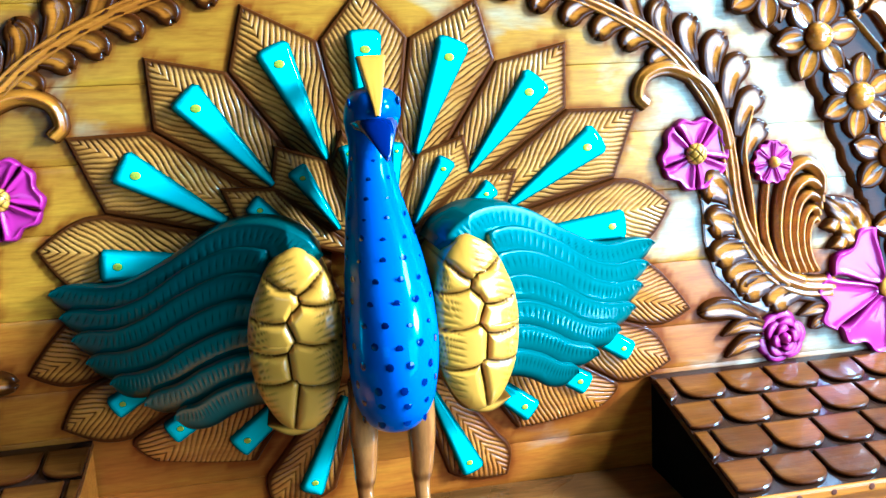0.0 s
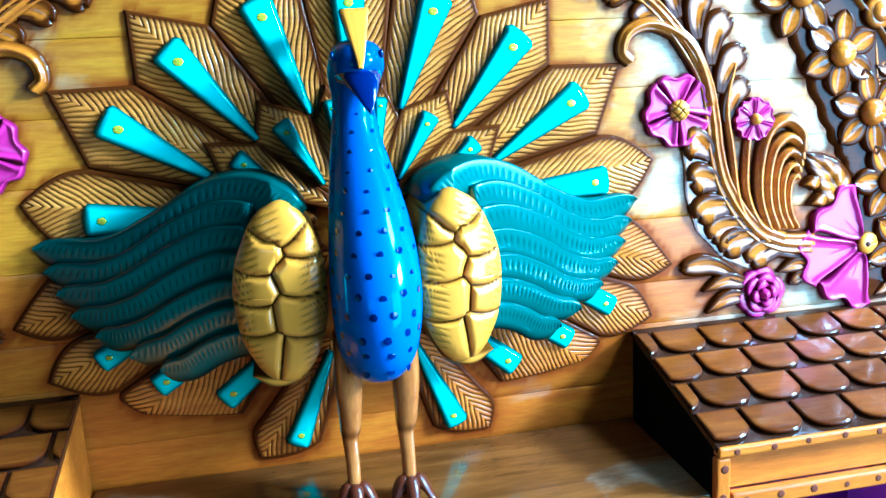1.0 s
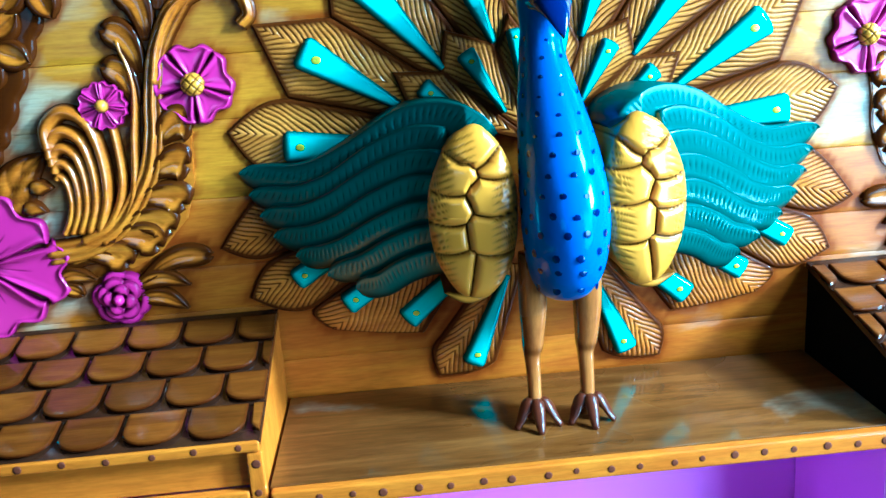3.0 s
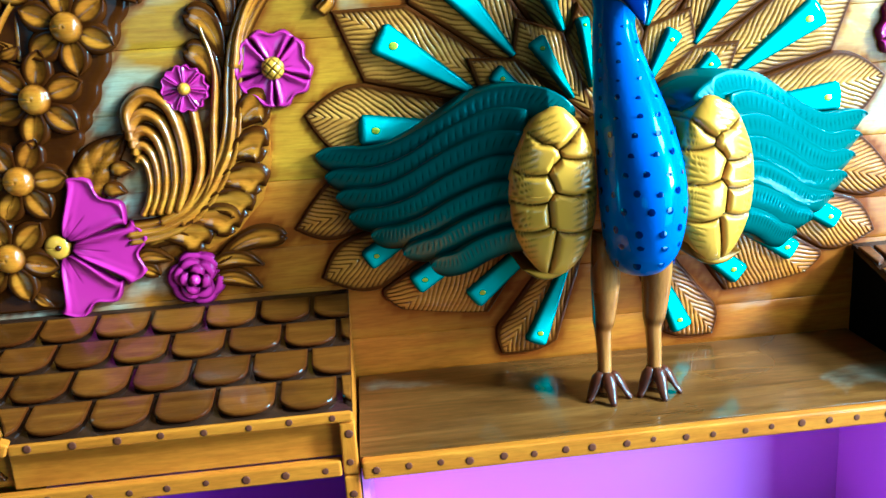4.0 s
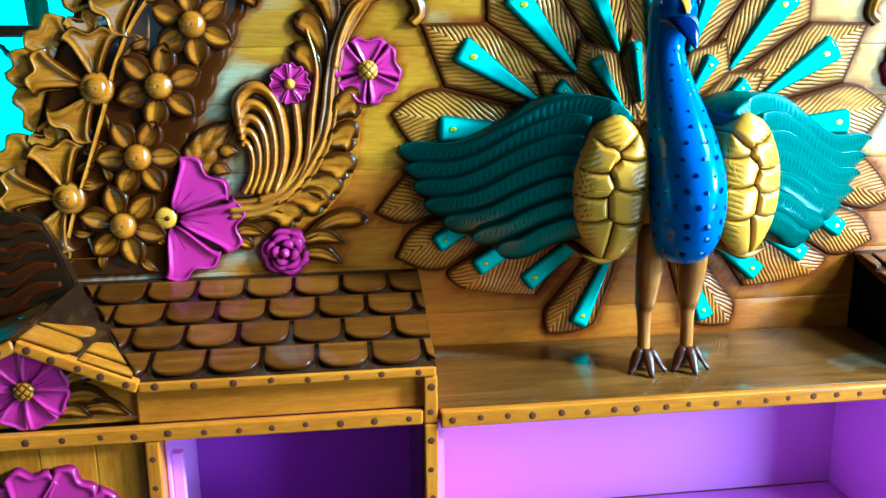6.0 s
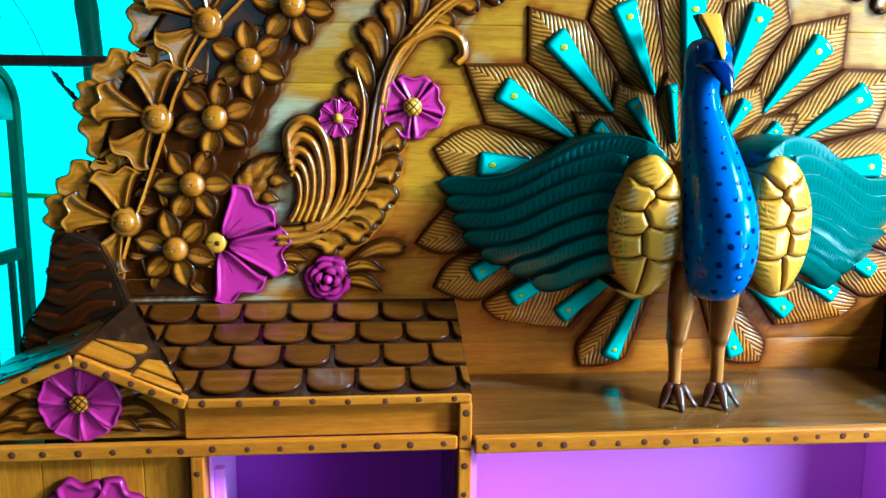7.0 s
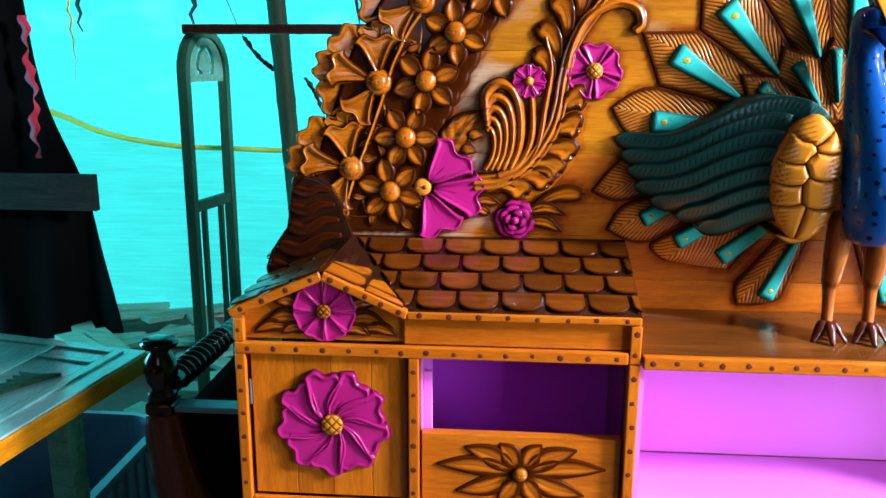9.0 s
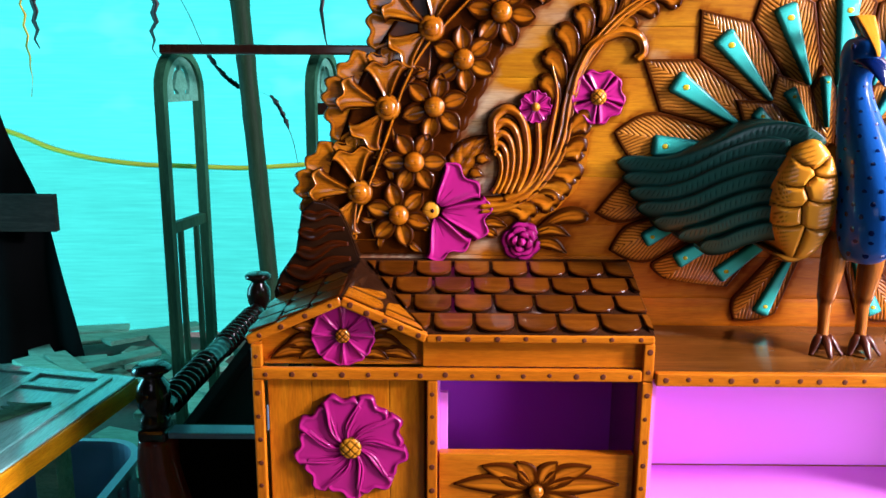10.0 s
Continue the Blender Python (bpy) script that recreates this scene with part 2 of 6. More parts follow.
def tarp_cloth(name, colour, thin, bleached):
    """Woven plastic sheet that lets the daylight behind it through."""
    m, n, l, p = material(name)
    weave = noise_tex(n, l, mapped(n, l, (1.2, 1, 26)), 3.0, 4, 0.6)
    blot = noise_tex(n, l, mapped(n, l, (1, 1, 1)), 0.9, 4, 0.5)
    r = ramp(n, [(0.3, tuple(v * 0.8 for v in colour)), (0.7, colour)])
    l.new(weave.outputs[0], r.inputs[0])
    r2 = ramp(n, [(0.35, (0.82, 0.9, 0.9)), (0.65, (1, 1, 1))])
    l.new(blot.outputs[0], r2.inputs[0])
    c = mix(n, l, 1.0, r.outputs[0], r2.outputs[0], "MULTIPLY")
    worn = noise_tex(n, l, mapped(n, l, (0.8, 0.8, 1.6)), 2.1, 3, 0.5)
    wr = ramp(n, [(0.60, (0, 0, 0)), (0.72, (1, 1, 1))])
    l.new(worn.outputs[0], wr.inputs[0])
    c = mix(n, l, wr.outputs[0], c, bleached)
    l.new(c, p.inputs["Base Color"])
    p.inputs["Roughness"].default_value, p.inputs["Specular IOR Level"].default_value = 0.7, 0.1
    tr = n.new("ShaderNodeBsdfTranslucent")
    l.new(c, tr.inputs[0])
    mx = n.new("ShaderNodeMixShader")
    mx.inputs[0].default_value = thin
    l.new(p.outputs[0], mx.inputs[1])
    l.new(tr.outputs[0], mx.inputs[2])
    l.new(mx.outputs[0], n["Material Output"].inputs[0])
    return m


m_earth = earth()
m_tarp_low = tarp_cloth("turquoise_woven_tarp", (0.0, 0.68, 0.58), 0.9, (0.0, 0.78, 0.68))
m_tarp_up = tarp_cloth("pale_turquoise_sheet", (0.0, 0.86, 0.78), 0.92, (0.03, 0.94, 0.88))
m_shed = wood("near_black_board", ((0.010, 0.012, 0.011), (0.018, 0.021, 0.019), (0.03, 0.033, 0.03)), 0.85, 0.0, "x", 0.0, 0.2, spec=0.05)


# ---- mesh helpers ----
def mesh_of(name, verts, faces, mats, fm=None, stain=None, smooth=True, flip=False):
    me = bpy.data.meshes.new(name)
    if flip:
        faces = [tuple(reversed(f)) for f in faces]
    me.from_pydata([tuple(map(float, v)) for v in verts], [], [tuple(map(int, f)) for f in faces])
    for m in mats if isinstance(mats, (list, tuple)) else [mats]:
        me.materials.append(m)
    if fm is not None:
        me.polygons.foreach_set("material_index", np.asarray(fm, dtype=np.int32))
    me.polygons.foreach_set("use_smooth", [smooth] * len(me.polygons))
    if stain is not None:
        a = me.attributes.new("stain", "FLOAT", "POINT")
        a.data.foreach_set("value", np.asarray(stain, dtype=np.float32))
    me.update()
    return me


def put(name, me, parent=None, label="", at=None):
    ob = new(name, me)
    if at is not None:
        ob.matrix_basis = at
    if parent is not None:
        ob.parent = parent
    if label:
        ob["label"] = label
    return ob


def part(name, bm, mat, parent=None, label="", smooth=False):
    me = bpy.data.meshes.new(name)
    bm.to_mesh(me)
    bm.free()
    for m in mat if isinstance(mat, (list, tuple)) else [mat]:
        me.materials.append(m)
    me.polygons.foreach_set("use_smooth", [smooth] * len(me.polygons))
    return put(name, me, parent, label)


def block(x0, x1, y0, y1, z0, z1, bevel=0.002, seg=2):
    bm = bmesh.new()
    bmesh.ops.create_cube(bm, size=1, matrix=Matrix.Translation(((x0 + x1) / 2, (y0 + y1) / 2, (z0 + z1) / 2)) @ Matrix.Diagonal((abs(x1 - x0), abs(y1 - y0), abs(z1 - z0), 1)))
    if bevel:
        bmesh.ops.bevel(bm, geom=bm.edges[:], offset=bevel, segments=seg, affect="EDGES", profile=0.6)
    return bm


def prism(outline, y0, y1, bevel=0.0):
    """A board cut to an outline in x and z, from y0 back to y1."""
    bm = bmesh.new()
    a = [bm.verts.new((x, y0, z)) for x, z in outline]
    b = [bm.verts.new((x, y1, z)) for x, z in outline]
    k = len(outline)
    bm.faces.new(a), bm.faces.new(list(reversed(b)))
    for i in range(k):
        bm.faces.new((a[i], b[i], b[(i + 1) % k], a[(i + 1) % k]))
    bmesh.ops.recalc_face_normals(bm, faces=bm.faces[:])
    if bevel:
        bmesh.ops.bevel(bm, geom=[e for e in bm.edges if abs(e.verts[0].co.y - y0) < 1e-6 and abs(e.verts[1].co.y - y0) < 1e-6], offset=bevel, segments=2, affect="EDGES")
    return bm


def lathe(profile, seg=20, centre=(0, 0, 0)):
    verts, faces = [], []
    for r, z in profile:
        for i in range(seg):
            a = 2 * math.pi * i / seg
            verts.append((centre[0] + r * math.cos(a), centre[1] + r * math.sin(a), centre[2] + z))
    for j in range(len(profile) - 1):
        for i in range(seg):
            k = (i + 1) % seg
            faces.append((j * seg + i, j * seg + k, (j + 1) * seg + k, (j + 1) * seg + i))
    faces.append(tuple(reversed(range(seg))))
    faces.append(tuple(range((len(profile) - 1) * seg, len(profile) * seg)))
    return verts, faces


def spline(pts, k):
    """k points along a smooth line through pts."""
    p = np.array(pts, float)
    p = np.vstack([2 * p[0] - p[1], p, 2 * p[-1] - p[-2]])
    n = len(pts) - 1
    out = []
    for u in np.linspace(0, n, k):
        i = min(int(u), n - 1)
        f = u - i
        a, b, c, d = p[i:i + 4]
        out.append(0.5 * (2 * b + (c - a) * f + (2 * a - 5 * b + 4 * c - d) * f * f + (3 * b - a - 3 * c + d) * f ** 3))
    return np.array(out)


def sheet(P, base):
    """Faces for a grid of points (rows, columns, 3), closed by a skirt that drops to y = base."""
    r, c, _ = P.shape
    idx = np.arange(r * c).reshape(r, c)
    q = np.stack([idx[:-1, :-1], idx[:-1, 1:], idx[1:, 1:], idx[1:, :-1]], -1).reshape(-1, 4)
    ring = list(idx[0, :]) + list(idx[1:, -1]) + list(idx[-1, -2::-1]) + list(idx[-2:0:-1, 0])
    V = P.reshape(-1, 3)
    low = V[ring].copy()
    low[:, 1] = base
    k = len(ring)
    skirt = [(ring[(i + 1) % k], ring[i], r * c + i, r * c + (i + 1) % k) for i in range(k)]
    return np.vstack([V, low]), [tuple(f) for f in q] + skirt, ring


def leaf_shape(spine, width, height, base=0.0, lift=0.003, n=22, m=9, crease=0.35, ribs=0, blunt=0.0, power=0.8, veins=0, dish=0.0):
    """A carved leaf or petal on the board: spine in x and z, half width, height of the relief."""
    sp = spline(spine, n)
    tg = np.gradient(sp, axis=0)
    tg /= np.linalg.norm(tg, axis=1)[:, None] + 1e-9
    nm = np.stack([-tg[:, 1], tg[:, 0]], 1)
    t = np.linspace(0, 1, n)
    if blunt:
        w = width * (0.22 + 0.78 * t ** 0.8) * np.sqrt(np.clip(1 - np.clip((t - (1 - blunt)) / blunt, 0, 1) ** 2.4, 0.02, 1))
    else:
        w = width * np.sin(math.pi * np.clip(t, 0.02, 0.985) ** power) ** 0.75
    s = np.linspace(-1, 1, m)
    S, T = np.meshgrid(s, t)
    X = sp[:, None, 0] + nm[:, None, 0] * S * w[:, None]
    Z = sp[:, None, 1] + nm[:, None, 1] * S * w[:, None]
    if blunt:
        notch = 0.12 * width * np.cos(S * math.pi) * np.clip((T - 0.8) / 0.2, 0, 1) * -1
        X += tg[:, None, 0] * notch
        Z += tg[:, None, 1] * notch
    dome = np.clip(1 - np.abs(S) ** 4, 0, 1) ** 0.6 * (0.55 + 0.45 * np.sin(math.pi * np.clip(T, 0.05, 0.97)))
    H = dome * (1 - crease * np.exp(-(S / 0.18) ** 2))
    if dish:
        H = H * (1 - dish * np.exp(-(S / 0.55) ** 2) * np.clip(1.15 - np.abs(T - 0.5) * 1.4, 0, 1))
    if ribs:
        H += 0.13 * np.cos(2 * math.pi * (ribs * T - 1.3 * np.abs(S))) * dome
    vein = np.clip((np.cos(2 * math.pi * (S * veins + 0.5)) - 0.5) * 2, 0, 1) * np.exp(-((T - 0.22) / 0.28) ** 2) if veins else 0.0 * S
    H -= 0.16 * vein
    Y = -(base + lift + 0.70 * height * H)
    st = np.clip(1.2 * np.exp(-((1 - np.abs(S)) * np.maximum(w[:, None], 0.004) / min(0.0078, 0.42 * width)) ** 2) + 0.7 * crease * np.exp(-(S / 0.13) ** 2) * np.clip(1.25 - T, 0, 1) + 0.8 * np.exp(-(T / 0.16) ** 2), 0, 0.92)
    if blunt:
        st = st + 1.1 * np.exp(-((1 - T) * np.linalg.norm(sp[-1] - sp[0]) / 0.0045) ** 2)
    st = np.clip(st + 0.75 * vein, 0, 0.92)
    if dish:
        st = np.clip(st + 0.5 * dish * np.exp(-(S / 0.10) ** 2) * (T < 0.8) + 0.4 * dish * np.exp(-((np.abs(S) - 0.62) / 0.09) ** 2), 0, 0.92)
    if ribs:
        st = np.clip(st + 0.45 * np.clip(-np.cos(2 * math.pi * (ribs * T - 1.3 * np.abs(S))) - 0.35, 0, 1), 0, 0.9)
    return np.stack([X, Y, Z], -1), st


def petal_shape(spine, width, height, lift=0.003, notch=0.08, rim=0.5, veins=3, vein_len=0.5, base=0.17, flare=1.15, n=30, m=31):
    """A scooped petal with a raised lip, two lobes at its end and a few cuts that fan out from its root."""
    sp = spline(spine, n)
    length = np.linalg.norm(np.diff(sp, axis=0), axis=1).sum()
    tg = np.gradient(sp, axis=0)
    tg /= np.linalg.norm(tg, axis=1)[:, None] + 1e-9
    nm = np.stack([-tg[:, 1], tg[:, 0]], 1)
    S, T = np.meshgrid(np.linspace(-1, 1, m), np.linspace(0, 1, n))
    w = width * (base + (1 - base) * T ** flare)
    push = length * T ** 3 * (-notch * np.cos(2 * math.pi * S) - 0.15 * np.abs(S) ** 5 - 0.02)
    X = sp[:, None, 0] + nm[:, None, 0] * S * w + tg[:, None, 0] * push
    Z = sp[:, None, 1] + nm[:, None, 1] * S * w + tg[:, None, 1] * push
    d = np.minimum((1 - np.abs(S)) * w, (1 - T) * length)
    k = min(0.0048, 0.15 * width)
    up = np.clip(d / (0.6 * k), 0, 1) ** 0.6
    lip = np.exp(-((d - k) / (0.62 * k)) ** 2)
    inner = np.clip((d - 1.2 * k) / (2.5 * k), 0, 1)
    vein = np.clip((np.cos(math.pi * (S * veins + (veins % 2))) - 0.86) * 7.0, 0, 1) * np.clip((0.72 * vein_len * (1 - 0.35 * np.abs(S)) - T) / 0.12, 0, 1) * (np.abs(S) < 0.93) if veins else 0.0 * S
    H = up * (0.62 + 0.38 * lip) - rim * 0.40 * inner * (1 - 0.45 * T) - 0.05 * vein
    H = np.maximum(H, 0.03) * (0.75 + 0.25 * np.sin(math.pi * np.clip(T, 0, 1)))
    st = np.clip(1.15 * np.exp(-(d / (0.55 * k)) ** 2) + 0.25 * np.exp(-((d - 2.3 * k) / (0.6 * k)) ** 2) + 0.85 * vein + 0.75 * np.exp(-(T / 0.10) ** 2), 0, 0.93)
    return np.stack([X, -(lift + 0.75 * height * H), Z], -1), st


def stem_shape(spine, r0, r1, height, n=40, m=11, ridges=2, lift=0.002):
    sp = spline(spine, n)
    tg = np.gradient(sp, axis=0)
    tg /= np.linalg.norm(tg, axis=1)[:, None] + 1e-9
    nm = np.stack([-tg[:, 1], tg[:, 0]], 1)
    t = np.linspace(0, 1, n)
    w = r0 + (r1 - r0) * t
    S, T = np.meshgrid(np.linspace(-1, 1, m), t)
    X = sp[:, None, 0] + nm[:, None, 0] * S * w[:, None]
    Z = sp[:, None, 1] + nm[:, None, 1] * S * w[:, None]
    H = np.sqrt(np.clip(1 - S ** 2, 0, 1)) * (1 + 0.28 * np.cos(math.pi * S * ridges * 2)) * (w / max(r0, r1))[:, None]
    st = np.clip(1.1 * np.exp(-((1 - np.abs(S)) / 0.22) ** 2) + 0.5 * np.clip(-np.cos(math.pi * S * ridges * 2) - 0.5, 0, 1) * (ridges >= 1), 0, 0.9)
    return np.stack([X, -(lift + 0.78 * height * H), Z], -1), st


def carved(name, shape, mat, parent, mirror=False, base=0.004, label=""):
    P, st = shape
    V, F, ring = sheet(P, base)
    if mirror:
        V = V * np.array([-1, 1, 1])
    if base == 0.004:
        RIM.append(V[ring][:, [0, 2]])
    s = np.concatenate([np.clip(st.reshape(-1) * (1.75 if mat is m_carve else 1.2), 0, 0.96), np.ones(len(ring)) * 0.95])
    return put(name, mesh_of(name, V, F, mat, None, s, True, mirror), parent, label)


def dome_shape(cx, cz, r, height, lift=0.004, rings=6, seg=16, hatch=0):
    if hatch:
        rings, seg = 14, 40
    """A round boss as a grid of rings."""
    P = np.zeros((rings, seg + 1, 3))
    st = np.zeros((rings, seg + 1))
    for j in range(rings):
        f = 1 - j / (rings - 0.999)
        for i in range(seg + 1):
            a = 2 * math.pi * i / seg
            h = math.sqrt(max(0, 1 - f * f))
            P[j, i] = (cx + r * f * math.cos(a), -(lift + height * h), cz + r * f * math.sin(a))
            gx, gz = (P[j, i, 0] - cx + P[j, i, 2] - cz) / r, (P[j, i, 0] - cx - P[j, i, 2] + cz) / r
            cut = max(0, math.cos(gx * 7.5) - 0.6, math.cos(gz * 7.5) - 0.6) * 2.2 if hatch else 0
            P[j, i, 1] += 0.0015 * min(1, cut)
            st[j, i] = 0.9 if j == 0 else min(0.95, cut)
    return P, st


# ---- ground, tarpaulin walls and unseen light-blocking boards ----
bm = bmesh.new()
bmesh.ops.create_grid(bm, x_segments=60, y_segments=60, size=40)
for v in bm.verts:
    v.co.z = 0.012 * noise.noise(v.co * 0.9) if v.co.length < 39 else 0
tagged(part("ground", bm, m_earth, None, "", True), "dark trodden earth floor of the open workshop", "ground", "", "structure")


ROPE = [(-4.7, 1.52), (-3.6, 1.30), (-3.01, 1.134), (-2.763, 1.039), (-2.556, 0.990), (-2.317, 0.960), (-2.108, 0.953), (-1.75, 0.944), (-1.54, 0.958), (-0.6, 1.02), (0.8, 1.10), (2.85, 1.2)]


def rope_at(x):
    return float(np.interp(x, [p[0] for p in ROPE], [p[1] for p in ROPE]))


def tarp(name, x0, x1, z0, z1, y, mat, label, seed):
    """A hanging sheet with loose folds; None stands for the sagging line of the rope."""
    nx, nz = 90, 26
    V = []
    for j in range(nz + 1):
        for i in range(nx + 1):
            x = x0 + (x1 - x0) * i / nx
            a, b = (rope_at(x) + 0.0005 if z0 is None else z0), (rope_at(x) if z1 is None else z1)
            z = a + (b - a) * j / nz
            d = 0.05 * noise.noise(Vector((x * 1.3, z * 0.5, seed))) + 0.015 * noise.noise(Vector((x * 5, z * 2, seed)))
            V.append((x, y + d, z))
    F = [(j * (nx + 1) + i, j * (nx + 1) + i + 1, (j + 1) * (nx + 1) + i + 1, (j + 1) * (nx + 1) + i) for j in range(nz) for i in range(nx)]
    return tagged(put(name, mesh_of(name, V, F, mat)), label, "tarpaulin", "", "structure")


tarp("tarp_wall_lower", -4.648, 2.85, 0.02, None, 2.78, m_tarp_low, "turquoise woven plastic sheet hung as the lower shed wall", 1.0)
tarp("tarp_wall_upper", -4.648, 2.85, None, 3.218, 2.78, m_tarp_up, "pale turquoise translucent sheet hung above the woven one", 1.0)
P, st = stem_shape(ROPE, 0.012, 0.012, 0.012, 120, 7, 1, 0.0)
P[..., 1] += 2.70
V, F, _ = sheet(P, 2.712)
tagged(put("rope", mesh_of("rope", V, F, m_rope)), "yellow nylon rope strung along the tarpaulin wall", "rope")


def unseen_board(name, x0, x1, y0, y1, z0, z1, label, kind="structure"):
    return tagged(part(name, block(x0, x1, y0, y1, z0, z1, 0.004, 1), m_shed), label, "wall", "", kind)


# walls and roof out of view, added near black to cut stray light
unseen_board("wall_west", -4.75, -4.65, -2.2, 0.55, 0, 3.218, "unseen near-black wall on the left, added to block light")
unseen_board("wall_west_head", -4.75, -4.65, 0.55, 2.15, 2.15, 3.218, "unseen near-black wall over the left opening, added to block light")
unseen_board("wall_west_far", -4.75, -4.65, 2.15, 2.9, 0, 3.218, "unseen near-black wall beside the left opening, added to block light")
unseen_board("wall_south", -4.649, -1.50, -2.2, -2.1, 0, 3.218, "unseen near-black wall behind the walk, added to block light")
unseen_board("wall_south_pier", -0.80, 1.26, -2.2, -2.1, 0, 3.218, "unseen near-black wall between window and doorway, added to block light")
unseen_board("wall_south_sill", -1.50, -0.80, -2.2, -2.1, 0, 1.47, "unseen near-black wall under the back window, added to block light")
unseen_board("wall_south_over", -1.50, -0.80, -2.2, -2.1, 1.97, 3.218, "unseen near-black wall over the back window, added to block light")
unseen_board("wall_south_head", 1.26, 2.82, -2.2, -2.1, 2.15, 3.2, "unseen near-black wall over the doorway, added to block light")
unseen_board("wall_east", 2.82, 2.90, -1.02, 2.9, 0, 3.2, "unseen near-black wall beside the high window, added to block light")
unseen_board("wall_east_far", 2.82, 2.90, -2.1, -1.58, 0, 3.2, "unseen near-black wall behind the walk, added to block light")
unseen_board("wall_east_sill", 2.82, 2.90, -1.58, -1.02, 0, 2.16, "unseen near-black wall under the high window, added to block light")
unseen_board("wall_east_head", 2.82, 2.90, -1.58, -1.02, 2.74, 3.2, "unseen near-black wall over the high window, added to block light")
unseen_board("ceiling", -4.75, 1.60, -2.2, 2.9, 3.22, 3.28, "unseen near-black roof, added to block light")
unseen_board("ceiling_front", 1.60, 2.92, -2.2, -1.05, 3.22, 3.28, "unseen near-black roof over the doorway, added to block light")
unseen_board("ceiling_east", 2.20, 2.92, -1.05, -0.45, 3.22, 3.28, "unseen near-black roof beside its opening, added to block light")
unseen_board("ceiling_back", 1.60, 2.92, -0.45, 2.9, 3.22, 3.28, "unseen near-black roof behind its opening, added to block light")


# ---- headboard ----
EDGE = [(1.0, 0.0), (0.985, 1.08), (0.96, 1.163), (0.945, 1.23), (0.925, 1.309), (0.90, 1.349), (0.868, 1.439), (0.835, 1.488), (0.795, 1.546), (0.74, 1.61), (0.66, 1.68), (0.52, 1.75), (0.3, 1.80), (0.0, 1.82)]


def edge_at(z):
    for (x0, z0), (x1, z1) in zip(EDGE, EDGE[1:]):
        if z0 <= z <= z1:
            return x0 + (x1 - x0) * (z - z0) / (z1 - z0)
    return 0.05


headboard = tagged(new("headboard"), "carved varnished teak headboard with a fan of painted feathers", "headboard")
RIM = []  # outlines of the carving, where the stain was sprayed on the boards
VAL = [(0.055, 1.547), (0.165, 1.515), (0.257, 1.450), (0.321, 1.3555), (0.343, 1.255), (0.348, 1.155), (0.318, 1.075), (0.172, 1.027)]
TIP = [(0.0, 1.612), (0.144, 1.593), (0.259, 1.5355), (0.356, 1.448), (0.402, 1.318), (0.43, 1.168), (0.40, 1.097), (0.295, 1.043), (0.157, 0.962)]


def feather_shape(bl, br, vl, vr, tip, shoulder=0.72, h0=0.0036, h1=0.0040, pitch=0.0062, res=0.0013, lean=0.52, rounded=0.0):
    bl, br, vl, vr, tip = (np.array(v, float) for v in (bl, br, vl, vr, tip))
    base = (bl + br) / 2
    axis = tip - base
    length = np.linalg.norm(axis)
    axis /= length
    side = np.array([axis[1], -axis[0]])
    n = max(30, int(length / res))
    m = max(17, int(np.linalg.norm(vr - vl) / res) | 1)
    t = np.linspace(0, 1, n)[:, None]

    def run(b, v):
        up = b + (v - b) * np.clip(t / shoulder, 0, 1)
        f = np.clip((t - shoulder) / (1 - shoulder), 0, 1)
        out = up + (tip - v) * f
        if rounded:
            out += (v - (vl + vr) / 2) / np.linalg.norm(v - (vl + vr) / 2) * rounded * np.sin(math.pi * f)
        return out
    Lp, Rp = run(bl, vl), run(br, vr)
    S = np.linspace(0, 1, m)[None, :]
    XY = Lp[:, None, :] + (Rp - Lp)[:, None, :] * S[..., None]
    rel = XY - base
    u = rel @ axis
    v = np.abs(rel @ side)
    d = np.minimum(S, 1 - S) * np.linalg.norm(Rp - Lp, axis=1)[:, None]
    wob = np.sin(v * 70 + u * 25) * 0.0016 + np.sin(u * 140) * 0.0008
    ph = (u * lean - v * math.sqrt(1 - lean * lean) + wob) / pitch
    cut = np.clip((np.cos(2 * math.pi * ph) - 0.42) / 0.58, 0, 1)
    rim = np.clip(d / 0.003, 0, 1)
    fade = np.clip((d - 0.004) / 0.006, 0, 1)
    H = h0 * np.sqrt(rim) + h1 * np.clip(d / 0.05, 0, 1) - 0.0018 * cut * fade
    st = np.clip(1.25 * np.exp(-(d / 0.0066) ** 2) + 1.05 * cut * fade * (0.76 + 0.24 * np.sin(u * 61 + v * 37)) + 0.50 * np.exp(-d / 0.012), 0, 0.95)
    return np.stack([XY[..., 0], -H, XY[..., 1]], -1), st


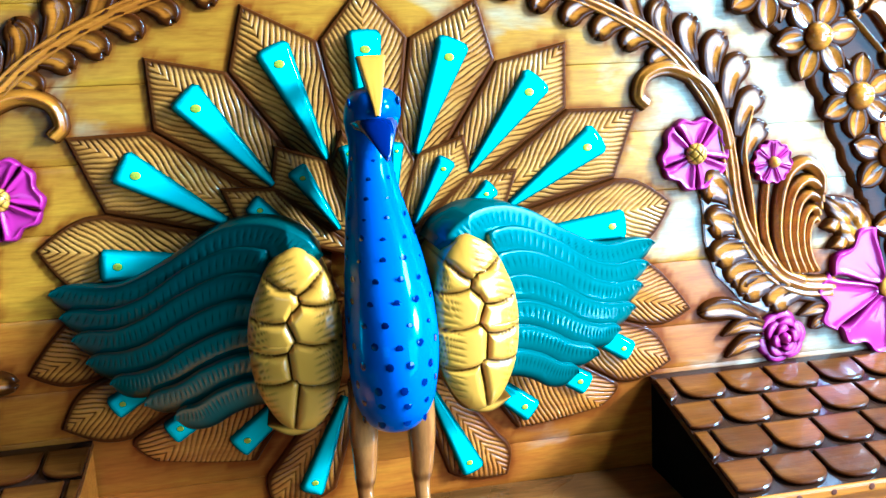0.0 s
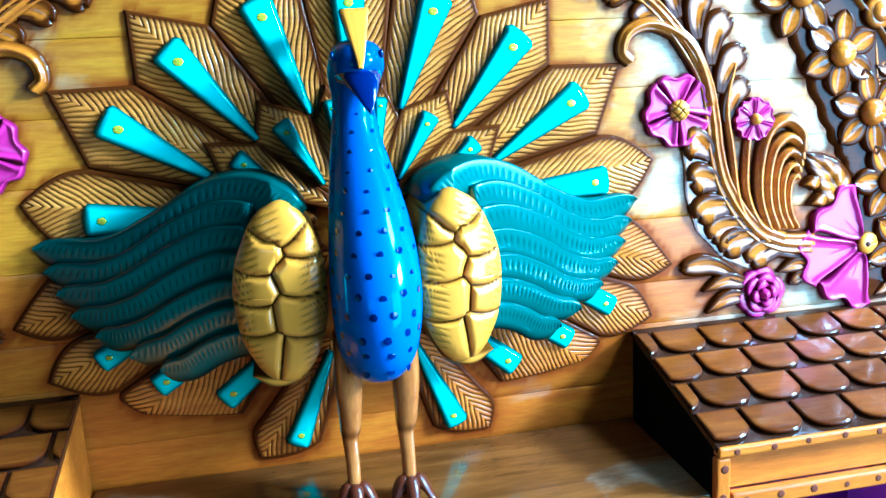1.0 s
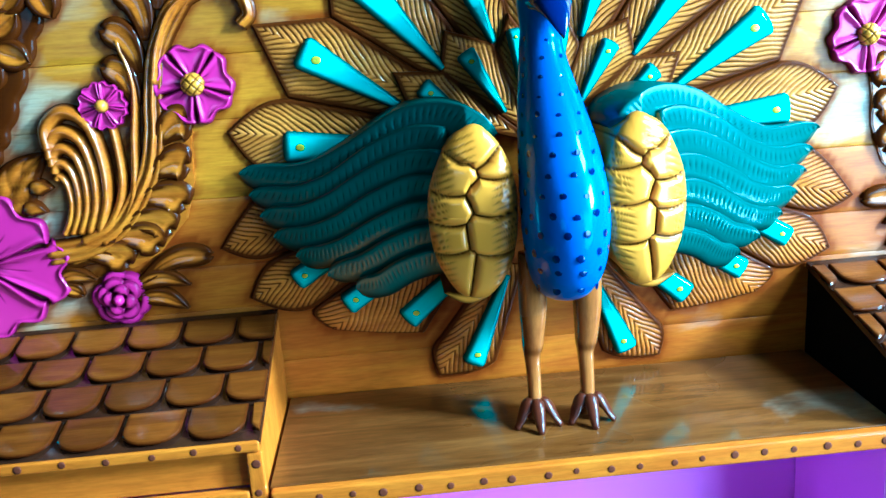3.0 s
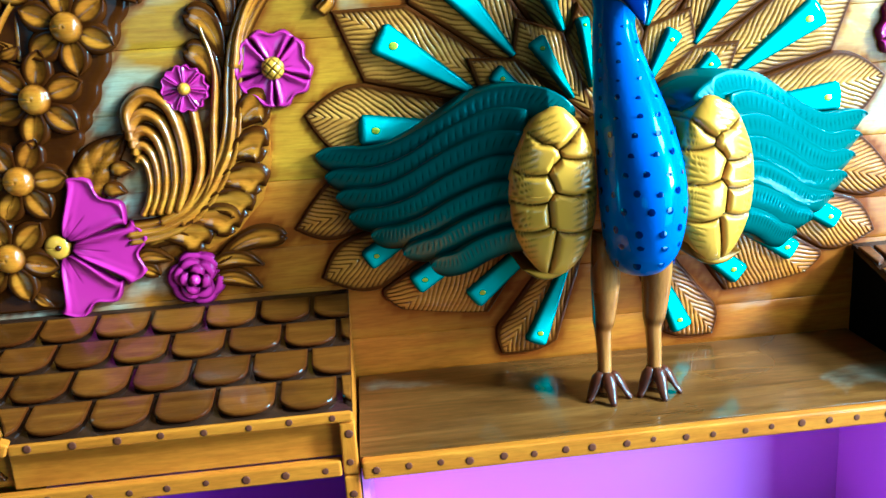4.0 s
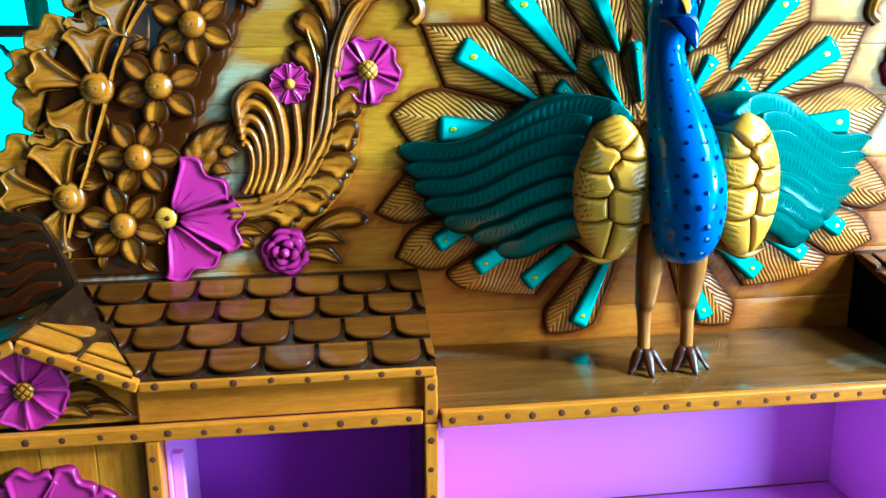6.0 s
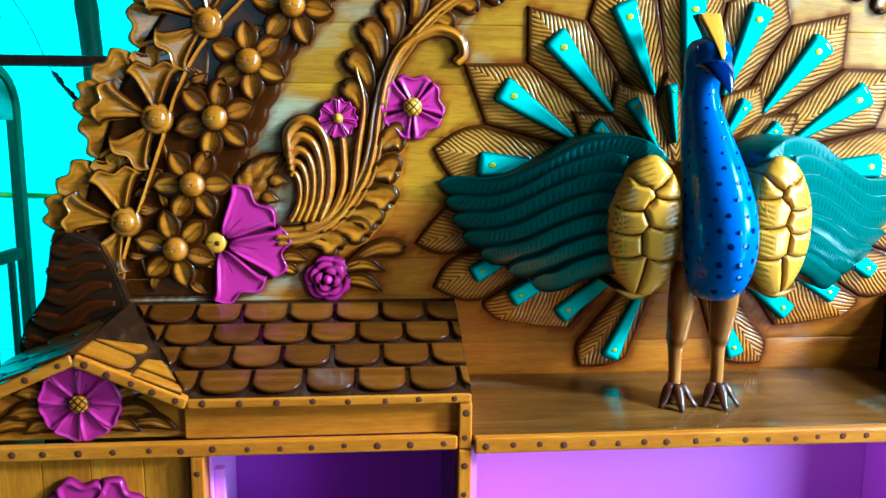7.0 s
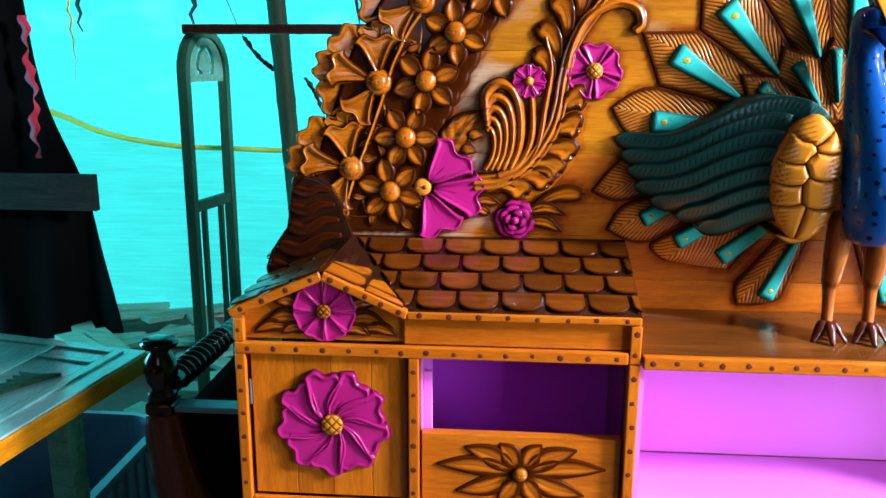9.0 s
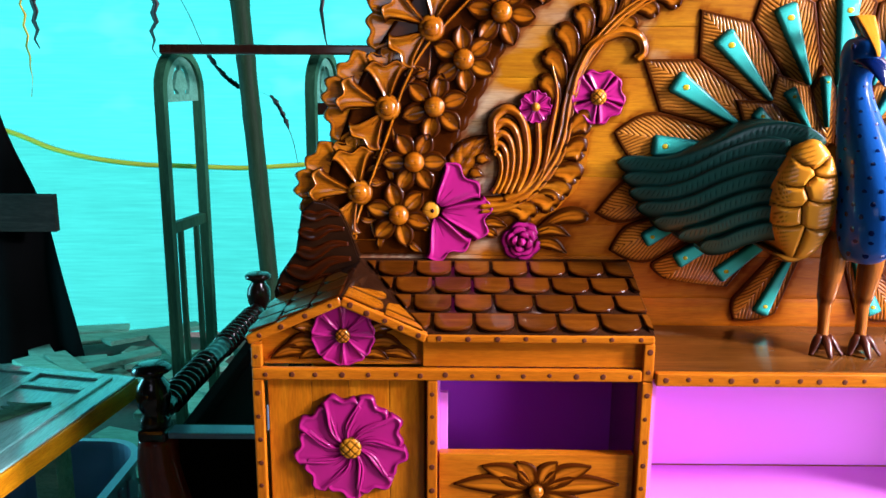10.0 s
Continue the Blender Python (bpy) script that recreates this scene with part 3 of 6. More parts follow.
def inlay(a, b, w0, w1, lift, mirror, parent):
    """A raised painted sliver from its narrow end a to its wide end b, with a gold dot near b."""
    a, b = np.array(a), np.array(b)
    ax = (b - a) / np.linalg.norm(b - a)
    sd = np.array([-ax[1], ax[0]])
    n, m = 26, 11
    t = np.linspace(0, 1, n)
    w = w0 + (w1 - w0) * t
    w = w * np.sqrt(np.clip(1 - np.clip((t - 0.955) / 0.045, 0, 1) ** 2 * 0.42, 0.1, 1))
    S, T = np.meshgrid(np.linspace(-1, 1, m), t)
    XY = a + (b - a) * T[..., None] + sd * (S * w[:, None])[..., None]
    XY += ax * (0.05 * w1 * (1 - S ** 2) * (T > 0.98))[..., None]
    d = np.minimum((1 - np.abs(S)) * w[:, None], (1 - T) * np.linalg.norm(b - a))
    H = lift + 0.008 * np.clip(d / 0.004, 0, 1) ** 0.5 + 0.0035 * np.clip(T - 0.4, 0, 1) * (1 - S ** 2)
    P = np.stack([XY[..., 0], -H, XY[..., 1]], -1)
    V, F, ring = sheet(P, 0.002)
    # edges darkened in the paint for the sliver's shadow sides
    st = np.concatenate([np.clip(1.15 * np.exp(-(d.reshape(-1) / 0.0046) ** 2), 0, 1), np.ones(len(ring))])
    fm = [0] * len(F)
    c = b - ax * w1 * 1.05
    D, ds = dome_shape(c[0], c[1], w1 * 0.30, 0.0022, lift + 0.0082, 5, 12)
    D[..., 0] = c[0] + (D[..., 0] - c[0]) * 1.25
    DV, DF, dr = sheet(D, -lift)
    off = len(V)
    V = np.vstack([V, DV])
    F = F + [tuple(k + off for k in f) for f in DF]
    fm += [1] * len(DF)
    st = np.concatenate([st, ds.reshape(-1) * 0.4, np.zeros(len(dr))])
    if mirror:
        V = V * np.array([-1, 1, 1])
    return put("inlay", mesh_of("inlay", V, F, [m_teal, m_eye], fm, st, True, mirror), parent, "turquoise inlay with a gold dot")


CENTRE = np.array((0.0, 1.27))


def inner(p, r):
    d = np.array(p) - CENTRE
    return CENTRE + d / np.linalg.norm(d) * r


# wide end (near the dot) and narrow end of each inlay, on the right half
INLAY = {1: ((0.056, 1.405), (0.112, 1.542), 0.005, 0.0225), 2: ((0.122, 1.378), (0.219, 1.491), 0.005, 0.0225), 3: ((0.172, 1.330), (0.299, 1.412), 0.005, 0.0225),
         4: ((0.20, 1.285), (0.332, 1.295), 0.012, 0.0205), 5: ((0.25, 1.17), (0.337, 1.117), 0.014, 0.0155), 6: ((0.19, 1.13), (0.274, 1.077), 0.014, 0.0160),
         7: ((0.12, 1.11), (0.195, 1.049), 0.013, 0.0170), 8: ((0.055, 1.10), (0.109, 0.976), 0.006, 0.0170)}
for mirror in (False, True):
    for i in range(1, 9):
        vl, vr = VAL[i - 1], VAL[i] if i < 8 else (0.085, 0.965)
        if i == 8:
            vl, vr = (0.150, 1.02), (0.075, 0.975)
            bl, br = (0.07, 1.12), (0.03, 1.11)
        else:
            bl, br = inner(vl, 0.06), inner(vr, 0.06)
        f = carved("feather", feather_shape(bl, br, vl, vr, TIP[i], 0.78 if i < 5 else 0.72, rounded=0.0 if i < 4 else 0.012), m_feather if i < 5 else m_feather_red, headboard, mirror)
        a, b, w0, w1 = INLAY[i]
        inlay(a, b, w0, w1, 0.0070, mirror, f)
    # short feathers round the neck, set over the long ones
    for tip, vl, vr, a, b in (((0.118, 1.425), (0.055, 1.405), (0.128, 1.372), (0.047, 1.318), (0.094, 1.396)), ((0.187, 1.378), (0.118, 1.375), (0.168, 1.325), (0.083, 1.300), (0.151, 1.358))):
        P, st = feather_shape(inner(vl, 0.03), inner(vr, 0.03), vl, vr, tip, 0.74, 0.0060, 0.0040, 0.0058, 0.0016)
        P[..., 1] -= 0.006
        f = carved("feather", (P, st), m_feather, headboard, mirror)
        inlay(a, b, 0.004, 0.0135, 0.0145, mirror, f)
f = carved("feather", feather_shape((-0.02, 1.3), (0.02, 1.3), (-VAL[0][0], VAL[0][1]), VAL[0], TIP[0], 0.78), m_feather, headboard)
inlay((0.0, 1.38), (0.0, 1.557), 0.007, 0.0225, 0.0070, False, f)
for s in (-1, 1):
    P, st = feather_shape((0.0, 1.3), (s * 0.03, 1.3), (s * 0.006, 1.40), (s * 0.056, 1.395), (s * 0.035, 1.44), 0.74, 0.0060, 0.0040, 0.0058, 0.0016)
    P[..., 1] -= 0.005
    f = carved("feather", (P, st), m_feather, headboard)
    inlay((s * 0.02, 1.33), (s * 0.031, 1.42), 0.004, 0.010, 0.0145, False, f)


# ---- carved flowers and foliage of the headboard ----
def flower(cx, cz, r, petals, boss, mat, boss_mat, parent, mirror, height=0.010, lift=0.003, turn=0.0, width=None, arc=(0, 360), crease=0.3, blunt=0.55, ribs=0, hatch=0, name="flower", veins=0, dish=0.0, scoop=0.0):
    b = carved(name, dome_shape(cx, cz, boss, height * 1.15, lift + height * 0.5, 6, 16, hatch), boss_mat, parent, mirror)
    full = arc[1] - arc[0] >= 359
    for k in range(petals):
        a = radians(turn + arc[0] + (arc[1] - arc[0]) * (k / petals if full else k / max(1, petals - 1)))
        w = width or r * math.sin(math.pi / petals) * 0.98
        d = np.array((math.cos(a), math.sin(a)))
        sp = [np.array((cx, cz)) + d * r * f for f in (0.18, 0.5, 0.8, 1.0)]
        if scoop:
            carved("petal", petal_shape(sp, w, height, lift, scoop, 0.42, 3, 0.6, 0.2, 0.75, 20, 21), mat, b, mirror)
            continue
        carved("petal", leaf_shape(sp, w, height, 0, lift, 26 if veins or dish else 15, 27 if veins or dish else 13, crease, ribs, blunt, veins=veins, dish=dish), mat, b, mirror)
    return b


def rose(cx, cz, r, parent, mirror):
    b = carved("rose", dome_shape(cx, cz, r * 0.28, 0.016, 0.008, 5, 12), m_pink, parent, mirror)
    rng = random.Random(3)
    for ring_r, count, lift in ((0.45, 4, 0.013), (0.72, 5, 0.008), (0.98, 6, 0.003)):
        for k in range(count):
            a = 2 * math.pi * (k + rng.random() * 0.4) / count
            sp = [(cx + r * ring_r * math.cos(a + e) * (0.9 + 0.12 * math.cos(e * 2)), cz + r * ring_r * math.sin(a + e) * (0.9 + 0.12 * math.cos(e * 2))) for e in np.linspace(-0.75, 0.75, 5)]
            carved("petal", leaf_shape(sp, r * 0.23, 0.007, 0, lift, 13, 7, 0.0, power=1.0), m_pink, b, mirror)


def lobe(root, tip, bow, width, parent, mirror, height=0.009, blunt=0.45):
    """One lobe of an acanthus leaf, from the stem out to its rounded tip, bent forward by bow."""
    root, tip = np.array(root, float), np.array(tip, float)
    d = tip - root
    side = np.array((-d[1], d[0])) * bow
    sp = [root, root + d * 0.33 + side * 0.8, root + d * 0.7 + side, tip]
    carved("lobe", leaf_shape(sp, width, height, 0, 0.003, 22, 13, 0.0, 0, blunt, dish=0.55, veins=1), m_carve, parent, mirror)


def frond(spine, side, count, length, width, parent, mirror, sweep=0.75, start=0.08, end=0.95, taper=0.4):
    """Lobes along one side of a stem, each leaning forward and lapping the next."""
    sp = spline(spine, 60)
    tg = np.gradient(sp, axis=0)
    tg /= np.linalg.norm(tg, axis=1)[:, None]
    for k in range(count):
        f = start + (end - start) * k / max(1, count - 1)
        i = int(f * 59)
        nb = np.array((-tg[i][1], tg[i][0])) * side
        ln = length * (1 - taper * abs(f - 0.35))
        lobe(sp[i], sp[i] + nb * ln * 0.8 + tg[i] * ln * 0.75 * sweep, -0.18 * side, width * (1 - 0.3 * abs(f - 0.4)), parent, mirror)


for mirror in (True, False):
    # raised border band with a scalloped inner edge, and small leaves that fill it
    n, m = 150, 25
    ins = spline([(0.40, 1.655), (0.47, 1.61), (0.541, 1.547), (0.594, 1.489), (0.628, 1.421), (0.667, 1.341), (0.695, 1.290), (0.715, 1.235), (0.715, 1.18), (0.712, 1.13), (0.712, 1.088)], n)
    outs = spline([(0.55, 1.725), (0.66, 1.665), (0.735, 1.595), (0.785, 1.535), (0.83, 1.47), (0.865, 1.41), (0.893, 1.33), (0.918, 1.265), (0.935, 1.20), (0.95, 1.14), (0.965, 1.088)], n)
    across = outs - ins
    across /= np.linalg.norm(across, axis=1)[:, None]
    ins = ins - across * (0.005 * np.abs(np.sin(np.linspace(0, 22 * math.pi, n))))[:, None]
    S = np.linspace(0, 1, m)[None, :, None]
    XZ = ins[:, None, :] + (outs - ins)[:, None, :] * S
    d = np.linalg.norm(XZ - ins[:, None, :], axis=-1)
    H = 0.0050 * np.sqrt(np.clip(d / 0.004, 0, 1))
    st = np.clip(0.95 * np.exp(-(d / 0.004) ** 2) + 0.62, 0, 0.95)
    carved("border_band", (np.stack([XZ[..., 0], -H, XZ[..., 1]], -1), st), m_carve, headboard, mirror)
    rng = random.Random(21)
    for k in range(34):
        i = rng.randrange(8, n - 6)
        p = ins[i] + (outs[i] - ins[i]) * rng.uniform(0.12, 0.8)
        a = rng.uniform(0, 2 * math.pi)
        q = np.array((math.cos(a), math.sin(a)))
        carved("leaf", leaf_shape([p, p + q * 0.014 + np.array((-q[1], q[0])) * 0.003, p + q * 0.030], 0.0085, 0.007, 0, 0.005, 12, 7, 0.5), m_carve, headboard, mirror)
    # border of six-petalled flowers
    for k, (x, z) in enumerate(((0.612, 1.528), (0.678, 1.446), (0.730, 1.362), (0.767, 1.262), (0.796, 1.163), (0.535, 1.60), (0.44, 1.66))):
        flower(x, z, 0.062 - 0.003 * (k % 2), 6, 0.0200, m_carve, m_carve, headboard, mirror, 0.012, 0.007, 17 * k + 8, 0.0205, crease=0.0, blunt=0.0, dish=0.75)
    # half flowers on the outer edge, over a ruffled rim
    for x, z, a in ((0.736, 1.500, 30), (0.815, 1.360, 16), (0.868, 1.205, 8), (0.61, 1.615, 50)):
        c = np.array((x, z))
        for e, far, w in ((-104, 0.080, 0.030), (-33, 0.116, 0.037), (33, 0.116, 0.037), (104, 0.080, 0.030), (0, 0.122, 0.030), (-66, 0.100, 0.030), (66, 0.100, 0.030)):
            d = np.array((math.cos(radians(a + e)), math.sin(radians(a + e))))
            carved("ruffle", petal_shape([c + d * 0.03, c + d * 0.06, c + d * 0.09, c + d * far], w, 0.008, 0.0005 if abs(e) in (33, 104) else 0.002, 0.05, 0.35, 2, 0.8, 0.4, 0.9, 22, 21), m_carve, headboard, mirror)
        b = carved("flower", dome_shape(x, z, 0.0165, 0.009, 0.013, 6, 18), m_carve, headboard, mirror)
        carved("collar", dome_shape(x, z, 0.0245, 0.006, 0.011, 6, 20), m_carve, b, mirror)
        for e, r, w in ((-68, 0.080, 0.041), (2, 0.092, 0.036), (71, 0.082, 0.043)):
            d = np.array((math.cos(radians(a + e)), math.sin(radians(a + e))))
            carved("petal", petal_shape([c + d * r * f for f in (0.2, 0.5, 0.8, 1.0)], w, 0.011, 0.008, 0.075, 0.6, 5, 0.62, 0.2), m_carve, b, mirror)
    carved("stem", stem_shape([(0.66, 1.56), (0.745, 1.47), (0.785, 1.40), (0.806, 1.34), (0.835, 1.26), (0.862, 1.19), (0.885, 1.12)], 0.004, 0.004, 0.013, 50, 7, 1), m_carve, headboard, mirror)
    # scroll with its hook, fern and leaves
    main = [(0.645, 1.180), (0.594, 1.186), (0.547, 1.213), (0.507, 1.27), (0.492, 1.32), (0.486, 1.366), (0.474, 1.42), (0.445, 1.468), (0.40, 1.52), (0.34, 1.560), (0.27, 1.592), (0.20, 1.615)]
    frond([(0.508, 1.36), (0.488, 1.43), (0.45, 1.49), (0.39, 1.535)], -1, 6, 0.066, 0.028, headboard, mirror, 0.95, 0.0, 0.95)
    frond([(0.42, 1.51), (0.36, 1.552), (0.28, 1.588), (0.20, 1.615)], 1, 6, 0.050, 0.023, headboard, mirror, 1.0, 0.0, 0.95)
    frond([(0.42, 1.515), (0.36, 1.552), (0.28, 1.588), (0.20, 1.615)], -1, 5, 0.055, 0.024, headboard, mirror, 1.0, 0.1, 0.95)
    tips = ((0.548, 1.159), (0.506, 1.178), (0.487, 1.199), (0.466, 1.230), (0.455, 1.281), (0.446, 1.336))
    roots = ((0.605, 1.177), (0.564, 1.194), (0.542, 1.212), (0.520, 1.241), (0.499, 1.272), (0.486, 1.312))
    for root, tip in zip(roots, tips):
        lobe(root, tip, -0.16, 0.0330, headboard, mirror, 0.016, 0.35)
    sgn = -1 if mirror else 1
    plate = [(0.440, 1.346), (0.447, 1.305), (0.449, 1.262), (0.459, 1.232), (0.466, 1.212), (0.488, 1.190), (0.506, 1.170), (0.545, 1.152), (0.600, 1.168), (0.600, 1.190), (0.55, 1.212), (0.51, 1.27), (0.494, 1.32), (0.486, 1.360)]
    part("frond_plate", prism([(sgn * x, z) for x, z in plate], -0.0045, 0.004, 0.0015), m_carve, headboard)
    carved("stem", stem_shape(main, 0.018, 0.010, 0.013, 80, 17, 1.5), m_carve, headboard, mirror)
    carved("stem", stem_shape([(0.600, 1.193), (0.562, 1.214), (0.540, 1.262), (0.540, 1.321), (0.546, 1.350)], 0.009, 0.006, 0.012, 40, 9, 0.5), m_carve, headboard, mirror)
    carved("stem", stem_shape([(0.574, 1.190), (0.545, 1.215), (0.526, 1.256), (0.517, 1.319), (0.508, 1.385), (0.520, 1.440)], 0.009, 0.005, 0.012, 46, 9, 0.5), m_carve, headboard, mirror)
    carved("stem", stem_shape([(0.482, 1.385), (0.470, 1.432), (0.445, 1.474), (0.40, 1.496), (0.366, 1.487), (0.356, 1.462), (0.368, 1.448)], 0.013, 0.009, 0.014, 50, 11, 1), m_carve, headboard, mirror)
    first_rib = spline([(0.577, 1.205), (0.561, 1.250), (0.560, 1.300), (0.572, 1.343), (0.598, 1.359), (0.621, 1.342), (0.622, 1.314)], 24)
    last_rib = spline([(0.622, 1.205), (0.612, 1.222), (0.606, 1.245), (0.607, 1.265), (0.611, 1.276), (0.616, 1.280), (0.620, 1.276)], 24)
    for k in range(5):
        carved("frond", stem_shape(first_rib + (last_rib - first_rib) * (k / 4.0) ** 0.9, 0.0082 - 0.0004 * k, 0.0125 - 0.0014 * k, 0.017 - 0.0018 * k, 46, 11, 0.5), m_carve, headboard, mirror)
    # leaf between fern and border, with two buds
    carved("leaf", leaf_shape([(0.70, 1.232), (0.685, 1.252), (0.664, 1.283), (0.627, 1.311)], 0.030, 0.009, 0, 0.003, 30, 17, 0.6, 5), m_carve, headboard, mirror)
    for sp, w in (([(0.655, 1.262), (0.643, 1.268), (0.626, 1.266)], 0.012), ([(0.668, 1.238), (0.655, 1.242), (0.638, 1.236)], 0.012)):
        carved("bud", leaf_shape(sp, w, 0.014, 0, 0.003, 14, 9, 0.1), m_carve, headboard, mirror)
    for sp, w, bl in (([(0.630, 1.163), (0.595, 1.176), (0.548, 1.159)], 0.015, 0), ([(0.640, 1.146), (0.62, 1.150), (0.592, 1.142)], 0.013, 0), ([(0.540, 1.130), (0.51, 1.152), (0.480, 1.163), (0.442, 1.161)], 0.021, 0.4),
                      ([(0.548, 1.128), (0.51, 1.137), (0.474, 1.124)], 0.014, 0), ([(0.545, 1.112), (0.51, 1.110), (0.480, 1.092)], 0.014, 0), ([(0.612, 1.122), (0.628, 1.132), (0.648, 1.132)], 0.012, 0)):
        carved("leaf", leaf_shape(sp, w, 0.011, 0, 0.003, 22, 13, 0.3, 0, bl, dish=0.4, veins=1), m_carve, headboard, mirror)
    # painted flowers
    flower(0.434, 1.381, 0.0470, 5, 0.0150, m_pink, m_gold, headboard, mirror, 0.011, 0.004, 20, 0.0305, scoop=0.07, hatch=1)
    flower(0.547, 1.363, 0.0290, 7, 0.0085, m_pink, m_gold, headboard, mirror, 0.009, 0.008, 10, 0.0138, scoop=0.07)
    half = carved("flower", dome_shape(0.736, 1.172, 0.017, 0.006, 0.008, 7, 18), m_gold, headboard, mirror)
    carved("pit", dome_shape(0.733, 1.172, 0.004, 0.002, 0.0138, 4, 10), m_claw, half, mirror)
    for a, r, w in ((134, 0.094, 0.050), (190, 0.108, 0.045), (247, 0.094, 0.049)):
        d = np.array((math.cos(radians(a)), math.sin(radians(a))))
        sp = [np.array((0.733, 1.172)) + d * r * f for f in (0.16, 0.5, 0.8, 1.0)]
        carved("petal", petal_shape(sp, w, 0.012, 0.005 + 0.0006 * (a == 188), 0.07, 0.5, 4, 0.62, 0.16, 0.72), m_pink, half, mirror)
    rose(0.566, 1.114, 0.032, headboard, mirror)
# dark scrolled brackets at the lower outer corners
for mirror in (True, False):
    sgn = -1 if mirror else 1
    outline = [(0.868, 1.086), (0.886, 1.140), (0.901, 1.172), (0.930, 1.188), (0.952, 1.192), (0.974, 1.172), (0.981, 1.130), (0.987, 1.096), (1.018, 1.052), (1.030, 1.018), (1.020, 0.96), (0.90, 0.96)]
    bracket = part("bracket", prism([(sgn * x, z) for x, z in outline], -0.030, 0.030, 0.003), m_bracket, headboard, "near-black scrolled bracket")
    for sp, w in (([(0.902, 1.166), (0.925, 1.170), (0.948, 1.162), (0.972, 1.168)], 0.013), ([(0.895, 1.140), (0.925, 1.140), (0.952, 1.128), (0.980, 1.136)], 0.015), ([(0.888, 1.112), (0.920, 1.110), (0.955, 1.092), (0.984, 1.100)], 0.016),
                  ([(0.884, 1.084), (0.925, 1.078), (0.965, 1.054), (1.004, 1.064)], 0.018), ([(0.900, 1.050), (0.94, 1.044), (0.985, 1.016), (1.020, 1.030)], 0.018)):
        P, st = leaf_shape(sp, w, 0.012, 0, 0.029, 24, 13, 0.0, dish=0.4, veins=1, blunt=0.3)
        carved("ridge", (P, st), m_bracket, bracket, mirror, -0.028)


back_edge = [(x - 0.03, z) for x, z in EDGE if z > 0.0]
part("back_board", prism([(-x, z) for x, z in back_edge[::-1]] + [(x, z) for x, z in back_edge], 0.0225, 0.034), m_dark, headboard, "dark board behind the planks")

# ---- boards of the headboard, with brown stain sprayed round the carving ----
seams = [0.0, 0.30, 0.60, 0.945, 1.004, 1.085, 1.145, 1.235, 1.335, 1.415, 1.505, 1.60, 1.70, 1.81]
rim = np.unique((np.vstack(RIM) / 0.006).round().astype(int), axis=0) * 0.006
fan = np.array([(x, z) for x, z in TIP] + [(-x, z) for x, z in reversed(TIP)])
for i, (z0, z1) in enumerate(zip(seams, seams[1:])):
    zs = np.concatenate([[z0 + 0.0002], np.linspace(z0 + 0.0012, z1 - 0.0012, max(3, int((z1 - z0) / 0.0075))), [z1 - 0.0002]])
    us = np.linspace(-1, 1, 261)
    X = np.array([us * (edge_at(z) - 0.02) for z in zs])
    Z = np.repeat(zs[:, None], len(us), 1)
    Y = np.zeros_like(X) + 0.0004 * (i % 2)
    Y[0], Y[-1] = Y[0] + 0.0004, Y[-1] + 0.0004
    P = np.stack([X, Y, Z], -1)
    pts = np.stack([X, Z], -1).reshape(-1, 2)
    st = np.zeros(len(pts))
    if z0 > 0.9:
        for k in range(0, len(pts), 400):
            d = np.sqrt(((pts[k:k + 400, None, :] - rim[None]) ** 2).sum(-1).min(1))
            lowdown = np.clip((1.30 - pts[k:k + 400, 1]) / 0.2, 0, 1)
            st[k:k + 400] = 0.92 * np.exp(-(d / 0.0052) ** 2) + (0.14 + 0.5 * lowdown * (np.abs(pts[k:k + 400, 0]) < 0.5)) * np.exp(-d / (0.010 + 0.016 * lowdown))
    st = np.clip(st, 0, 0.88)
    V, F, ring = sheet(P, 0.022)
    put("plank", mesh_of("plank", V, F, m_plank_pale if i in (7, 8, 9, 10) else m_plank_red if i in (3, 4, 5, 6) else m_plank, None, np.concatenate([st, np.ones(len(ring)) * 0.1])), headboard)


